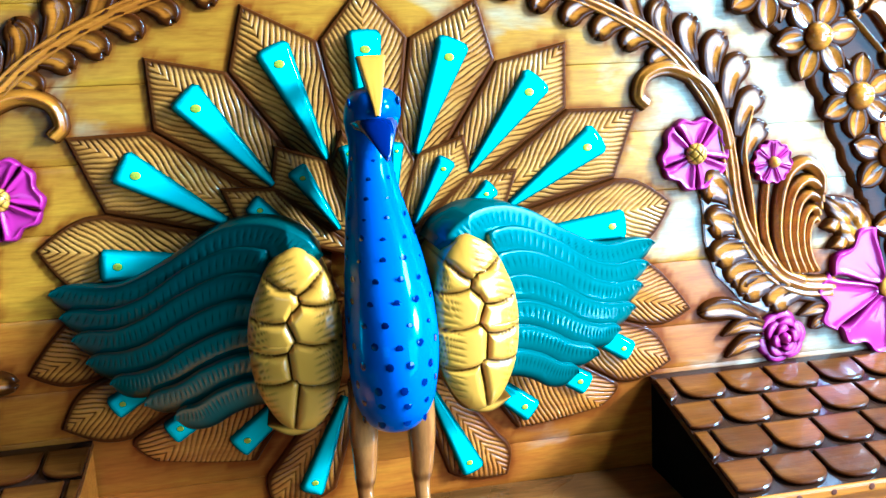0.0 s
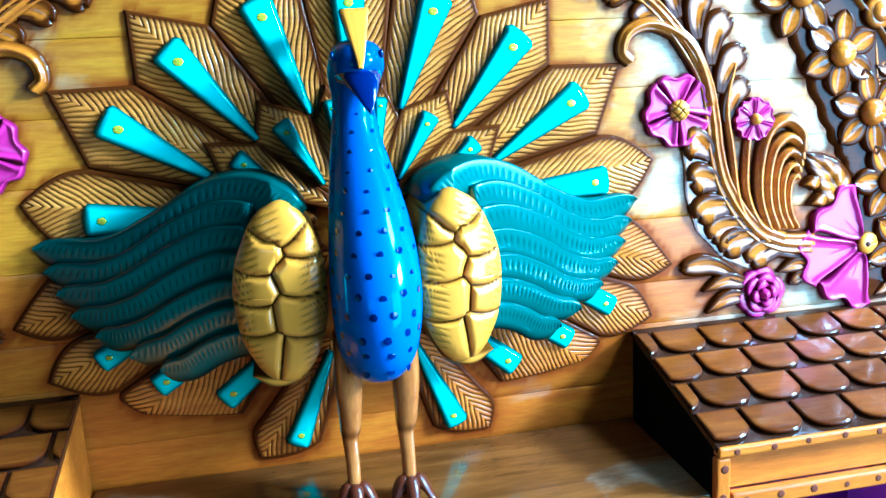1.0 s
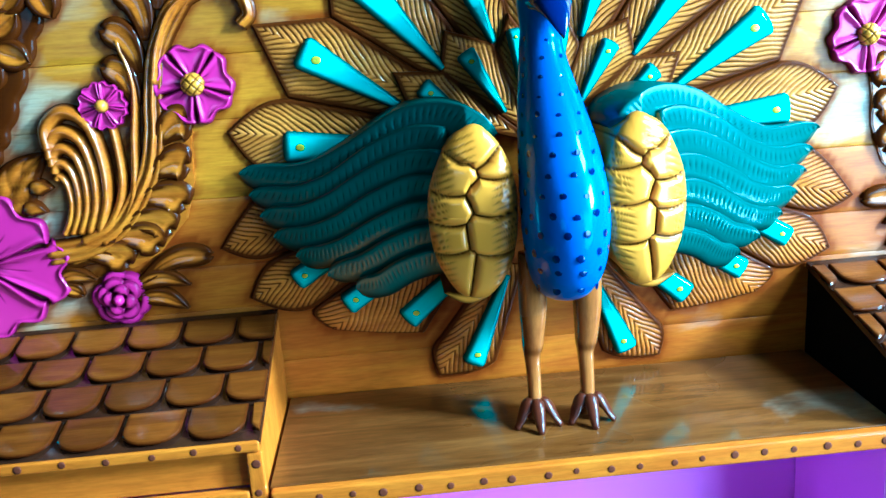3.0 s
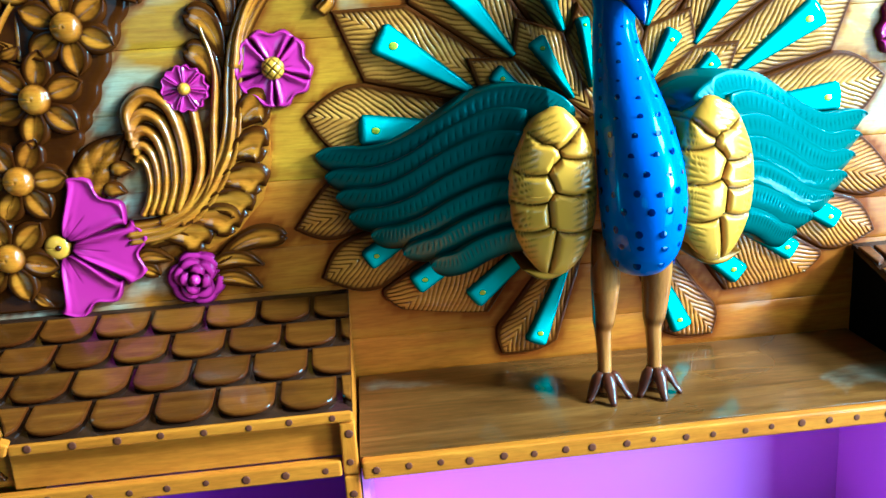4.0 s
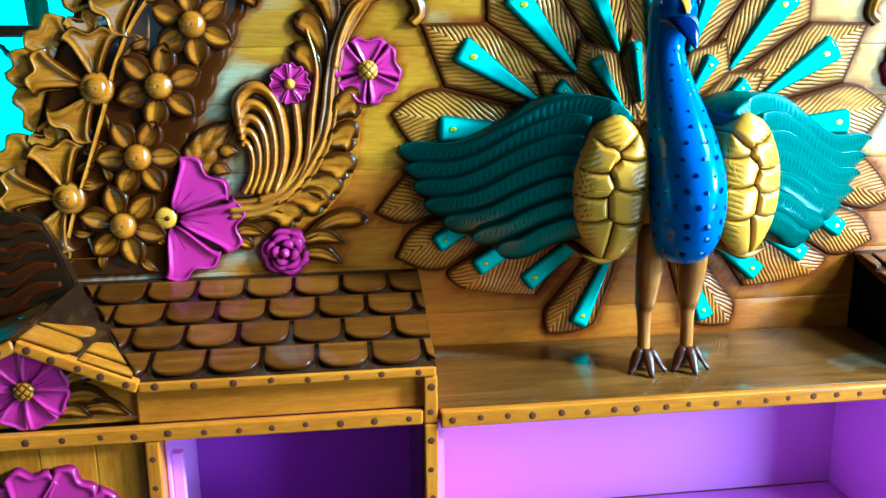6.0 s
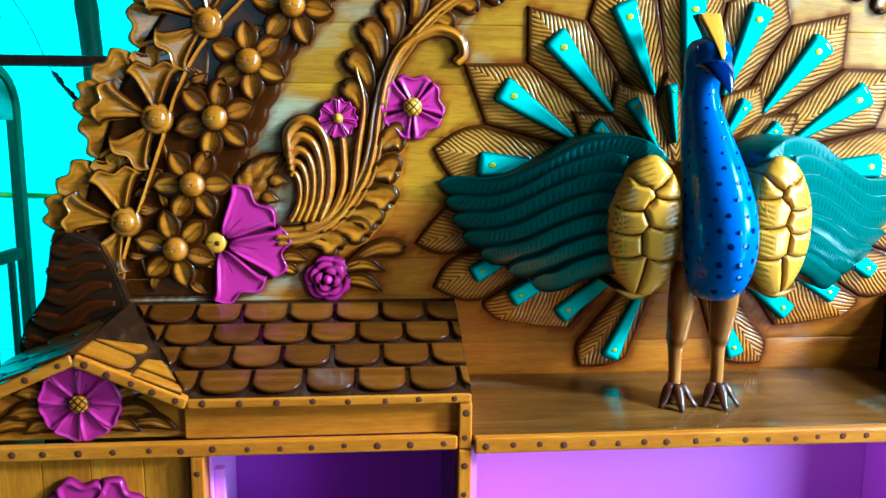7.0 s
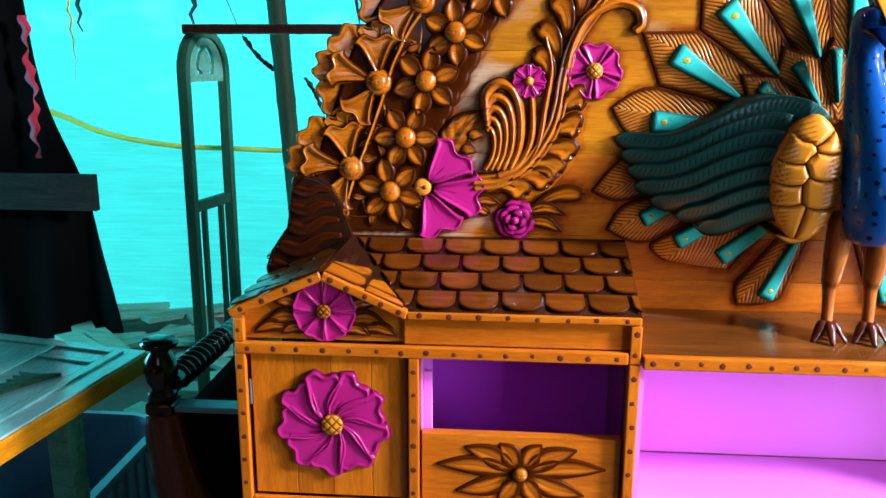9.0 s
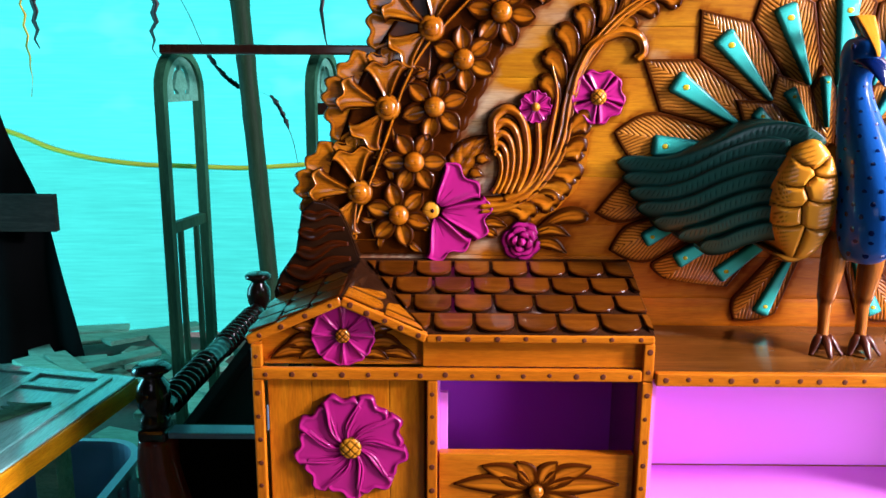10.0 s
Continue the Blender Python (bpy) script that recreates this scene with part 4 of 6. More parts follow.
# ---- peacock figure ----
def peacock():
    V, F, M, ST = [], [], [], []

    def add(verts, faces, mat, st=None):
        off = len(V)
        V.extend(tuple(v) for v in verts)
        F.extend(tuple(int(k) + off for k in f) for f in faces)
        M.extend([mat] * len(faces) if isinstance(mat, int) else mat)
        ST.extend([0.0] * len(verts) if st is None else list(st))

    # body, neck and head: half width, z, y centre, half depth, x centre
    cx = -0.010
    rings = [(0.005, 1.1135, -0.166, 0.006, -0.010), (0.022, 1.117, -0.167, 0.028, -0.010), (0.033, 1.128, -0.170, 0.043, -0.010), (0.042, 1.148, -0.174, 0.055, -0.0095), (0.0475, 1.18, -0.176, 0.061, -0.0085), (0.0495, 1.215, -0.172, 0.062, -0.0075),
             (0.048, 1.255, -0.157, 0.060, -0.0068), (0.0436, 1.295, -0.136, 0.054, -0.0070), (0.0366, 1.335, -0.113, 0.046, -0.0085), (0.0290, 1.375, -0.091, 0.037, -0.0098), (0.0248, 1.405, -0.079, 0.031, -0.0095),
             (0.0252, 1.423, -0.079, 0.031, -0.008), (0.0300, 1.440, -0.082, 0.037, -0.006), (0.0325, 1.454, -0.084, 0.041, -0.004), (0.0305, 1.468, -0.083, 0.039, -0.003), (0.0235, 1.480, -0.081, 0.030, -0.003), (0.009, 1.486, -0.080, 0.012, -0.003)]
    prof = np.array(rings)
    dense = spline(prof, 70)
    seg = 32
    bv, bf = [], []
    for w, z, y, dpt, xc in dense:
        for i in range(seg):
            a = 2 * math.pi * i / seg
            bv.append((xc + max(w, 0.003) * math.cos(a), y + max(dpt, 0.003) * math.sin(a), z))
    for j in range(len(dense) - 1):
        for i in range(seg):
            k = (i + 1) % seg
            bf.append((j * seg + i, j * seg + k, (j + 1) * seg + k, (j + 1) * seg + i))
    bf.append(tuple(reversed(range(seg))))
    bf.append(tuple(range(69 * seg, 70 * seg)))
    add(bv, bf, 0, [0.45 * min(1, max(0, (v[2] - 1.25) / 0.2)) for v in bv])
    # painted dots, slightly raised
    rng = random.Random(5)
    row = 0
    z = 1.137
    while z < 1.405:
        w, yc, dp, xc = (np.interp(z, dense[:, 1], dense[:, c]) for c in (0, 2, 3, 4))
        count = max(5, int(2 * math.pi * w / 0.024))
        for k in range(count):
            a = 2 * math.pi * (k + 0.5 * (row % 2)) / count + rng.uniform(-0.06, 0.06)
            zz = z + rng.uniform(-0.003, 0.003)
            nv = Vector((math.cos(a), math.sin(a) * w / dp, 0.0)).normalized()
            c = Vector((xc + w * math.cos(a), yc + dp * math.sin(a), zz))
            tx = Vector((0, 0, 1)).cross(nv)
            r = 0.0046 * (0.65 + 0.45 * (1.41 - z) / 0.27)
            dv = [c + nv * 0.0012]
            for q in range(7):
                b = 2 * math.pi * q / 7
                dv.append(c + (tx * math.cos(b) + Vector((0, 0, 1)) * math.sin(b)) * r + nv * 0.0002)
            add(dv, [(0, q + 1, (q + 1) % 7 + 1) for q in range(7)], 1)
        z += 0.0205
        row += 1
    # beak and throat
    # hooked beak, wide at the face
    P = []
    for j in range(14):
        t = j / 13
        c = Vector((-0.004 + 0.006 * t, -0.100 - 0.068 * t + 0.012 * t * t, 1.446 - 0.004 * t - 0.040 * t * t))
        for i in range(14):
            b = 2 * math.pi * i / 14
            P.append(c + Vector((0.029 * (1 - t) ** 0.75 * math.cos(b), 0.0, (0.016 * (1 - 0.93 * t)) * math.sin(b))))
    bq = [(j * 14 + i, j * 14 + (i + 1) % 14, (j + 1) * 14 + (i + 1) % 14, (j + 1) * 14 + i) for j in range(13) for i in range(14)]
    add(P, bq + [tuple(range(182, 196))], 1)
    for s in (-1, 1):
        ev, ef = lathe([(0.001, -0.006), (0.0045, -0.003), (0.0055, 0.0), (0.0045, 0.003), (0.001, 0.006)], 10)
        add([(-0.004 + s * 0.0275 + v[2] * 0.5 * s, -0.105 + v[1], 1.468 + v[0]) for v in ev], ef, 1)
    # crest: a fan that widens upward
    n, mm = 10, 9
    cv = []
    for face in (-1, 1):
        for j in range(n):
            t = j / (n - 1)
            for i in range(mm):
                s = -1 + 2 * i / (mm - 1)
                w = 0.0025 + 0.0140 * t
                cv.append((-0.003 + 0.004 * t + s * w, (-0.135 + 0.066 * t ** 1.25 - 0.0010 * math.cos(s * 11)) if face < 0 else -0.105 + 0.062 * t, 1.452 + 0.070 * t - 0.001 * s * s))
    cf = []
    g = n * mm
    for face in (0, 1):
        for j in range(n - 1):
            for i in range(mm - 1):
                q = [face * g + j * mm + i, face * g + j * mm + i + 1, face * g + (j + 1) * mm + i + 1, face * g + (j + 1) * mm + i]
                cf.append(tuple(q if face == 0 else reversed(q)))
    for i in range(mm - 1):
        cf.append(((n - 1) * mm + i, (n - 1) * mm + i + 1, g + (n - 1) * mm + i + 1, g + (n - 1) * mm + i))
    for j in range(n - 1):
        cf.append((j * mm, (j + 1) * mm, g + (j + 1) * mm, g + j * mm))
        cf.append((j * mm + mm - 1, g + j * mm + mm - 1, g + (j + 1) * mm + mm - 1, (j + 1) * mm + mm - 1))
    front = (n - 1) * (mm - 1)
    add(cv, cf, [3] * front + [1] * front + [3] * (mm - 1) + [1] * (len(cf) - 2 * front - mm + 1))

    # wings
    def grid(P, st, mat, base, sx):
        vv, ff, ring = sheet(P, base)
        vv = vv * np.array([sx, 1, 1]) + np.array([cx, 0, 0])
        if sx < 0:
            ff = [tuple(reversed(f)) for f in ff]
        add(vv, ff, mat, np.concatenate([st.reshape(-1), np.ones(len(ring)) * 0.8]))

    strips = [([(0.076, 1.292), (0.096, 1.314), (0.130, 1.325), (0.172, 1.317), (0.226, 1.286), (0.288, 1.258), (0.340, 1.256), (0.382, 1.264)], 0.020),
              ([(0.112, 1.296), (0.155, 1.300), (0.205, 1.281), (0.260, 1.247), (0.315, 1.230), (0.372, 1.236)], 0.019),
              ([(0.112, 1.272), (0.164, 1.272), (0.213, 1.252), (0.264, 1.222), (0.309, 1.206), (0.360, 1.209)], 0.019),
              ([(0.112, 1.246), (0.163, 1.245), (0.212, 1.224), (0.258, 1.196), (0.303, 1.181), (0.345, 1.182)], 0.018),
              ([(0.112, 1.218), (0.162, 1.216), (0.206, 1.197), (0.249, 1.171), (0.286, 1.158), (0.318, 1.158)], 0.017),
              ([(0.112, 1.190), (0.157, 1.187), (0.195, 1.171), (0.231, 1.149), (0.278, 1.134)], 0.017),
              ([(0.112, 1.160), (0.147, 1.160), (0.181, 1.146), (0.211, 1.126), (0.244, 1.119)], 0.017)]

    def swell_at(x, z):
        """How far the wing stands out from the board."""
        u = np.clip(x - 0.1, 0, 1)
        raw = 0.172 - 0.54 * u - 0.15 * u ** 2 - 1.3 * (z - 1.19) ** 2
        return 0.010 + np.log1p(np.exp((raw - 0.010) * 80)) / 80

    def gold_at(x, z):
        """The rounded field under the scales."""
        rr = ((x - 0.100) / 0.052) ** 2 + ((z - 1.217) / 0.100) ** 2
        return 0.146 + 0.024 * np.sqrt(np.clip(1 - 0.9 * rr, 0.0, 1)) + 0.16 * (0.100 - x)

    # seats of the gilded scales: one on top, four along the outer edge, four broad ones inside
    seats = np.array([(0.096, 1.293), (0.1225, 1.261), (0.1300, 1.2255), (0.1310, 1.192), (0.1250, 1.158), (0.0700, 1.272), (0.0770, 1.238), (0.0800, 1.1945), (0.0790, 1.153)])
    reach = np.array([0.0, 0.0, 0.0, 0.0, 0.0, -0.0003, 0.0001, 0.00025, 0.0])

    for sx in (-1, 1):
        for k, (sp, w) in enumerate(strips):
            n, m = 190, 15
            c = spline(sp, n)
            tg = np.gradient(c, axis=0)
            tg /= np.linalg.norm(tg, axis=1)[:, None]
            nm = np.stack([-tg[:, 1], tg[:, 0]], 1)
            t = np.linspace(0, 1, n)
            ww = w * np.clip(0.9 + 0.5 * t, 0, 1) * np.sqrt(np.clip(1 - np.clip((t - 0.84) / 0.16, 0, 1) ** 2, 0.015, 1))
            S, T = np.meshgrid(np.linspace(-1, 1, m), t)
            X = c[:, None, 0] + nm[:, None, 0] * S * ww[:, None]
            Z = c[:, None, 1] + nm[:, None, 1] * S * ww[:, None]
            swell = swell_at(X, Z)
            arc = np.sqrt(np.clip(1 - (0.9 * S) ** 2, 0, 1))
            hatch = np.clip((np.cos(2 * math.pi * (T * len(sp) * 5.0 + 1.0 * S)) - 0.72) * 3.4, 0, 1) * np.exp(-((S - 0.28) / 0.30) ** 2)
            H = swell - 0.009 + 0.0046 * arc + 0.0074 * S - 0.0016 * hatch - 0.028 * np.exp(-(T / 0.05) ** 2)
            st = np.clip(1.0 * np.exp(-((1 + S) / 0.42) ** 2) + 0.55 * np.exp(-((1 - S) / 0.16) ** 2) + 0.95 * hatch, 0, 1)
            grid(np.stack([X, -H, Z], -1), st, 2, 0.0, sx)
        # gilded field cut into scales, grooves between them and chisel strokes on each
        Rr, A = np.meshgrid(np.linspace(1, 0, 60), np.linspace(0, 2 * math.pi, 181), indexing="ij")
        wide = np.where(np.sin(A) > 0, 0.050 * (1 - 0.12 * np.sin(A) ** 3), 0.050)
        edge = 1 + 0.022 * np.abs(np.sin(A * 4.5 + 0.4)) * (np.cos(A) > -0.3)
        X = 0.100 + wide * edge * Rr * np.cos(A) - 0.006 * np.clip(np.sin(A), 0, 1) * Rr ** 2
        Z = 1.217 + 0.099 * edge * Rr * np.sin(A)
        bow = np.where(Z > 1.277, ((X - 0.094) / 0.034) ** 2, ((X - np.where(X < 0.101, 0.078, 0.127)) / 0.025) ** 2)
        D = (X[..., None] - seats[:, 0]) ** 2 + (1.25 * ((Z - 0.0055 * np.clip(bow, 0, 1.4))[..., None] - seats[:, 1] + 0.0025)) ** 2 - reach
        near = np.sort(D, -1)
        own = np.argmin(D, -1)
        gap = (near[..., 1] - near[..., 0]) / 0.066
        gap = np.minimum(gap, (1 - Rr) * 0.052 + 0.003)
        dx, dz = X - seats[own, 0], Z - seats[own, 1]
        inward = np.where(own > 4, -dx, dx)
        cut = np.clip((np.cos(2 * math.pi * (dz + 0.35 * dx) / 0.0078) - 0.55) * 2.2, 0, 1) * np.clip((inward + 0.004) / 0.008, 0, 1) * np.clip((gap - 0.003) / 0.003, 0, 1)
        H = gold_at(X, Z) - 0.004 + 0.0105 * np.sqrt(np.clip(1 - (1 - np.clip(gap / 0.0150, 0, 1)) ** 2, 0, 1)) - 0.0013 * cut
        st = np.clip(1.0 * np.exp(-(gap / 0.0017) ** 2) + 0.40 * np.exp(-(gap / 0.005) ** 2) + 0.75 * cut, 0, 1)
        grid(np.stack([X, -H, Z], -1), st, 3, -0.02, sx)
        # lower rim of the scale field
        P, st = leaf_shape([(0.070, 1.140), (0.088, 1.124), (0.112, 1.116), (0.138, 1.124)], 0.010, 0.012, 0.138, 0.004, 20, 9, 0.0)
        grid(P, st, 3, 0.0, sx)

    # legs and feet
    for lx in (-0.045, 0.021):
        spine = spline([(lx + 0.003, -0.139, 1.160, 0.0150, 0.025), (lx + 0.002, -0.136, 1.10, 0.0155, 0.025), (lx + 0.001, -0.131, 1.056, 0.0128, 0.020), (lx, -0.130, 1.041, 0.0116, 0.0175), (lx - 0.001, -0.131, 1.03, 0.0094, 0.0130), (lx, -0.132, 1.0, 0.0082, 0.0112), (lx, -0.133, 0.970, 0.0085, 0.0110), (lx, -0.133, 0.952, 0.012, 0.013)], 34)
        lv, lf, ls = [], [], []
        for x, y, z, r, ry in spine:
            for i in range(16):
                a = 2 * math.pi * (i + 0.5) / 16
                ca, sa = math.cos(a), math.sin(a)
                lv.append((x + r * math.copysign(abs(ca) ** 0.65, ca), y + ry * math.copysign(abs(sa) ** 0.65, sa), z))
                # side faces coloured darker for their shade; dark rings at knee and ankle
                ls.append(min(0.85, 0.75 * abs(ca) ** 3 + 0.6 * math.exp(-((z - 1.04) / 0.006) ** 2) + 0.8 * math.exp(-((z - 0.955) / 0.012) ** 2)))
        for j in range(33):
            for i in range(16):
                k = (i + 1) % 16
                lf.append((j * 16 + i, (j + 1) * 16 + i, (j + 1) * 16 + k, j * 16 + k))
        lf.append(tuple(range(16)))
        lf.append(tuple(reversed(range(33 * 16, 34 * 16))))
        add(lv, lf, 4, ls)
        for a, ln in ((-142, 0.036), (-90, 0.040), (-38, 0.036), (90, 0.024)):
            d = Vector((math.cos(radians(a)), math.sin(radians(a)), 0))
            sd = Vector((-d.y, d.x, 0))
            tv, tf = [], []
            for j in range(12):
                t = j / 11
                c = Vector((lx, -0.133, 0.9540)) + d * ln * t + Vector((0, 0, 0.017 * math.sin(math.pi * min(1, 0.12 + t * 1.0)) - 0.007 * t * t))
                r = 0.0100 * (1 - 0.66 * t ** 2.2)
                for i in range(10):
                    b = 2 * math.pi * i / 10
                    p = c + sd * r * math.cos(b) + Vector((0, 0, 1)) * r * math.sin(b)
                    p.z = max(p.z, 0.9458 + (p.y + 0.133) * 0.042)
                    tv.append(p)
            for j in range(11):
                for i in range(10):
                    k = (i + 1) % 10
                    tf.append((j * 10 + i, j * 10 + k, (j + 1) * 10 + k, (j + 1) * 10 + i))
            tf.append(tuple(reversed(range(10))))
            tf.append(tuple(range(110, 120)))
            add(tv, tf, 5)
    me = mesh_of("peacock_figure", V, F, [m_blue, m_navy, m_wing, m_gold, m_leg, m_claw], M, ST)
    return tagged(put("peacock_figure", me), "painted wooden peacock, blue dotted body, teal wings, standing on the shelf", "figure")


peacock()


# ---- shelf, side cabinets ----
DOT = mesh_of("dot", *lathe([(0.0045, -0.001), (0.0045, 0.0001), (0.0030, 0.0003)], 9), m_tack)


def strip(parent, p0, p1, width, y, depth, mat, gap=0.036, name="edge_strip", dots=True):
    """A rounded edge strip on the front between two points in x and z, with a row of burnt dots."""
    p0, p1 = Vector((p0[0], y, p0[1])), Vector((p1[0], y, p1[1]))
    d = p1 - p0
    ln = d.length
    ang = math.atan2(d.z, d.x)
    m4 = Matrix.Translation(p0) @ Matrix.Rotation(-ang, 4, "Y")
    bm = block(0, ln, -depth, 0, -width / 2, width / 2, min(width, depth) * 0.28, 3)
    bmesh.ops.transform(bm, matrix=m4, verts=bm.verts[:])
    ob = part(name, bm, mat, parent)
    if dots:
        k = max(1, int(ln / gap))
        rng = random.Random(int(ln * 1000))
        for i in range(k):
            x = (i + 0.5) * ln / k + rng.uniform(-0.003, 0.003)
            put("dot", DOT, ob, "", m4 @ Matrix.Translation((x, -depth - 0.0003, rng.uniform(-0.0012, 0.0012))) @ Matrix.Rotation(radians(90), 4, "X") @ Matrix.Scale(rng.uniform(0.8, 1.15), 4))
    return ob


shelf = tagged(new("shelf"), "brown varnished shelf with a dotted front edge and magenta niche below", "shelf")
bm = block(-0.3625, 0.3625, -0.226, -0.0045, 0.926, 0.951, 0.0015)
for v in bm.verts:
    if v.co.z > 0.94:
        v.co.z += 0.042 * (v.co.y + 0.0045)
part("shelf_board", bm, m_shelf, shelf)
strip(shelf, (-0.3605, 0.9300), (0.3605, 0.9300), 0.023, -0.2265, 0.014, m_frame, 0.036)
part("niche_back", block(-0.3625, 0.3625, -0.0125, -0.0045, 0.667, 0.925, 0.0), m_niche, shelf, "magenta back panel")
part("niche_floor", block(-0.3625, 0.3625, -0.226, -0.0135, 0.640, 0.665, 0.001), m_niche, shelf, "magenta niche floor")
for a, b in ((-0.3625, -0.3545), (0.3545, 0.3625)):
    part("niche_side", block(a, b, -0.222, -0.0135, 0.667, 0.9245, 0.0), m_niche, shelf, "magenta side lining")
part("niche_front", block(-0.3625, 0.3625, -0.23, -0.21, 0.05, 0.638, 0.001), m_plank, shelf)


def clip(poly, region):
    """Cut a polygon to a convex region given counter-clockwise."""
    for i in range(len(region)):
        a, b = region[i], region[(i + 1) % len(region)]
        out = []
        for j in range(len(poly)):
            p, q = poly[j], poly[(j + 1) % len(poly)]
            sp = (b[0] - a[0]) * (p[1] - a[1]) - (b[1] - a[1]) * (p[0] - a[0])
            sq = (b[0] - a[0]) * (q[1] - a[1]) - (b[1] - a[1]) * (q[0] - a[0])
            if sp >= 0:
                out.append(p)
            if (sp >= 0) != (sq >= 0):
                f = sp / (sp - sq)
                out.append((p[0] + (q[0] - p[0]) * f, p[1] + (q[1] - p[1]) * f))
        poly = out
        if len(poly) < 3:
            return []
    return poly


def shingle_outline(w, h, length):
    pts = [(w / 2, length), (-w / 2, length)]
    r = w * 0.44
    for k in range(7):
        a = math.pi + (math.pi / 2) * k / 6
        pts.append((-w / 2 + r + r * math.cos(a), r * 0.8 + r * 0.8 * math.sin(a)))
    for k in range(7):
        a = 1.5 * math.pi + (math.pi / 2) * k / 6
        pts.append((w / 2 - r + r * math.cos(a), r * 0.8 + r * 0.8 * math.sin(a)))
    return pts


def shingle_mesh(poly, length, mat=None):
    c = (sum(p[0] for p in poly) / len(poly), sum(p[1] for p in poly) / len(poly))
    k = len(poly)
    V, st = [], []
    for inset, z, s in ((0, 0.0, 0.95), (0, 0.0022, 0.85), (0.0018, 0.0034, 0.55), (0.007, 0.0038, 0.0)):
        for x, y in poly:
            dx, dy = c[0] - x, c[1] - y
            dl = math.hypot(dx, dy) + 1e-6
            f = min(inset / dl, 0.5)
            V.append((x + dx * f, y + dy * f, z + 0.0028 * (1 - max(0, y) / length)))
            st.append(s)
    F = [(j * k + i, j * k + (i + 1) % k, (j + 1) * k + (i + 1) % k, (j + 1) * k + i) for j in range(3) for i in range(k)]
    F.append(tuple(range(3 * k, 4 * k)))
    return mesh_of("shingle", V, F, mat or m_tile, None, st, False)


def shingles(parent, origin, across, up, region, w=0.070, pitch=0.057, margin=0.006, shift=0.0, mat=None):
    """Rows of round-ended shingles on a sloping board; region is in metres across and up."""
    across, up = Vector(across).normalized(), Vector(up).normalized()
    nrm = across.cross(up)
    base = Matrix((across, up, nrm)).transposed().to_4x4()
    base.translation = origin
    length = pitch - 0.004
    full = shingle_outline(w - 0.006, 0, length)
    shared = shingle_mesh(full, length, mat)
    x0, x1 = min(p[0] for p in region), max(p[0] for p in region)
    y1 = max(p[1] for p in region)
    rng = random.Random(7)
    r = 0
    while margin + r * pitch < y1 - 0.012:
        k = math.floor(x0 / w) - 1
        while k * w < x1 + w:
            cx, cy = (k + 0.5 * (r % 2)) * w + shift, margin + r * pitch
            got = clip([(x + cx, y + cy) for x, y in full], region)
            if len(got) >= 3:
                area2 = abs(sum(got[i][0] * got[(i + 1) % len(got)][1] - got[(i + 1) % len(got)][0] * got[i][1] for i in range(len(got))))
                if area2 > 0.0003:
                    whole = area2 > 2 * 0.985 * (w - 0.006) * length * 0.90
                    me = shared if whole else shingle_mesh([(x - cx, y - cy) for x, y in got], length, mat)
                    put("shingle", me, parent, "", base @ Matrix.Translation((cx, cy, 0.0008)) @ Matrix.Rotation(rng.uniform(-0.01, 0.01), 4, "Z"))
            k += 1
        r += 1


def slab(name, corners, thick, mat, parent, label=""):
    """A board with the four or three given upper corners and the given thickness below them."""
    c = [Vector(p) for p in corners]
    nrm = (c[1] - c[0]).cross(c[2] - c[0]).normalized()
    if nrm.z < 0:
        nrm = -nrm
    V = c + [p - nrm * thick for p in c]
    k = len(c)
    F = [tuple(range(k)), tuple(reversed(range(k, 2 * k)))] + [(i, i + k, (i + 1) % k + k, (i + 1) % k) for i in range(k)]
    me = mesh_of(name, V, F, mat, smooth=False)
    b2 = bmesh.new()
    b2.from_mesh(me)
    bmesh.ops.recalc_face_normals(b2, faces=b2.faces[:])
    b2.to_mesh(me)
    b2.free()
    return put(name, me, parent, label)


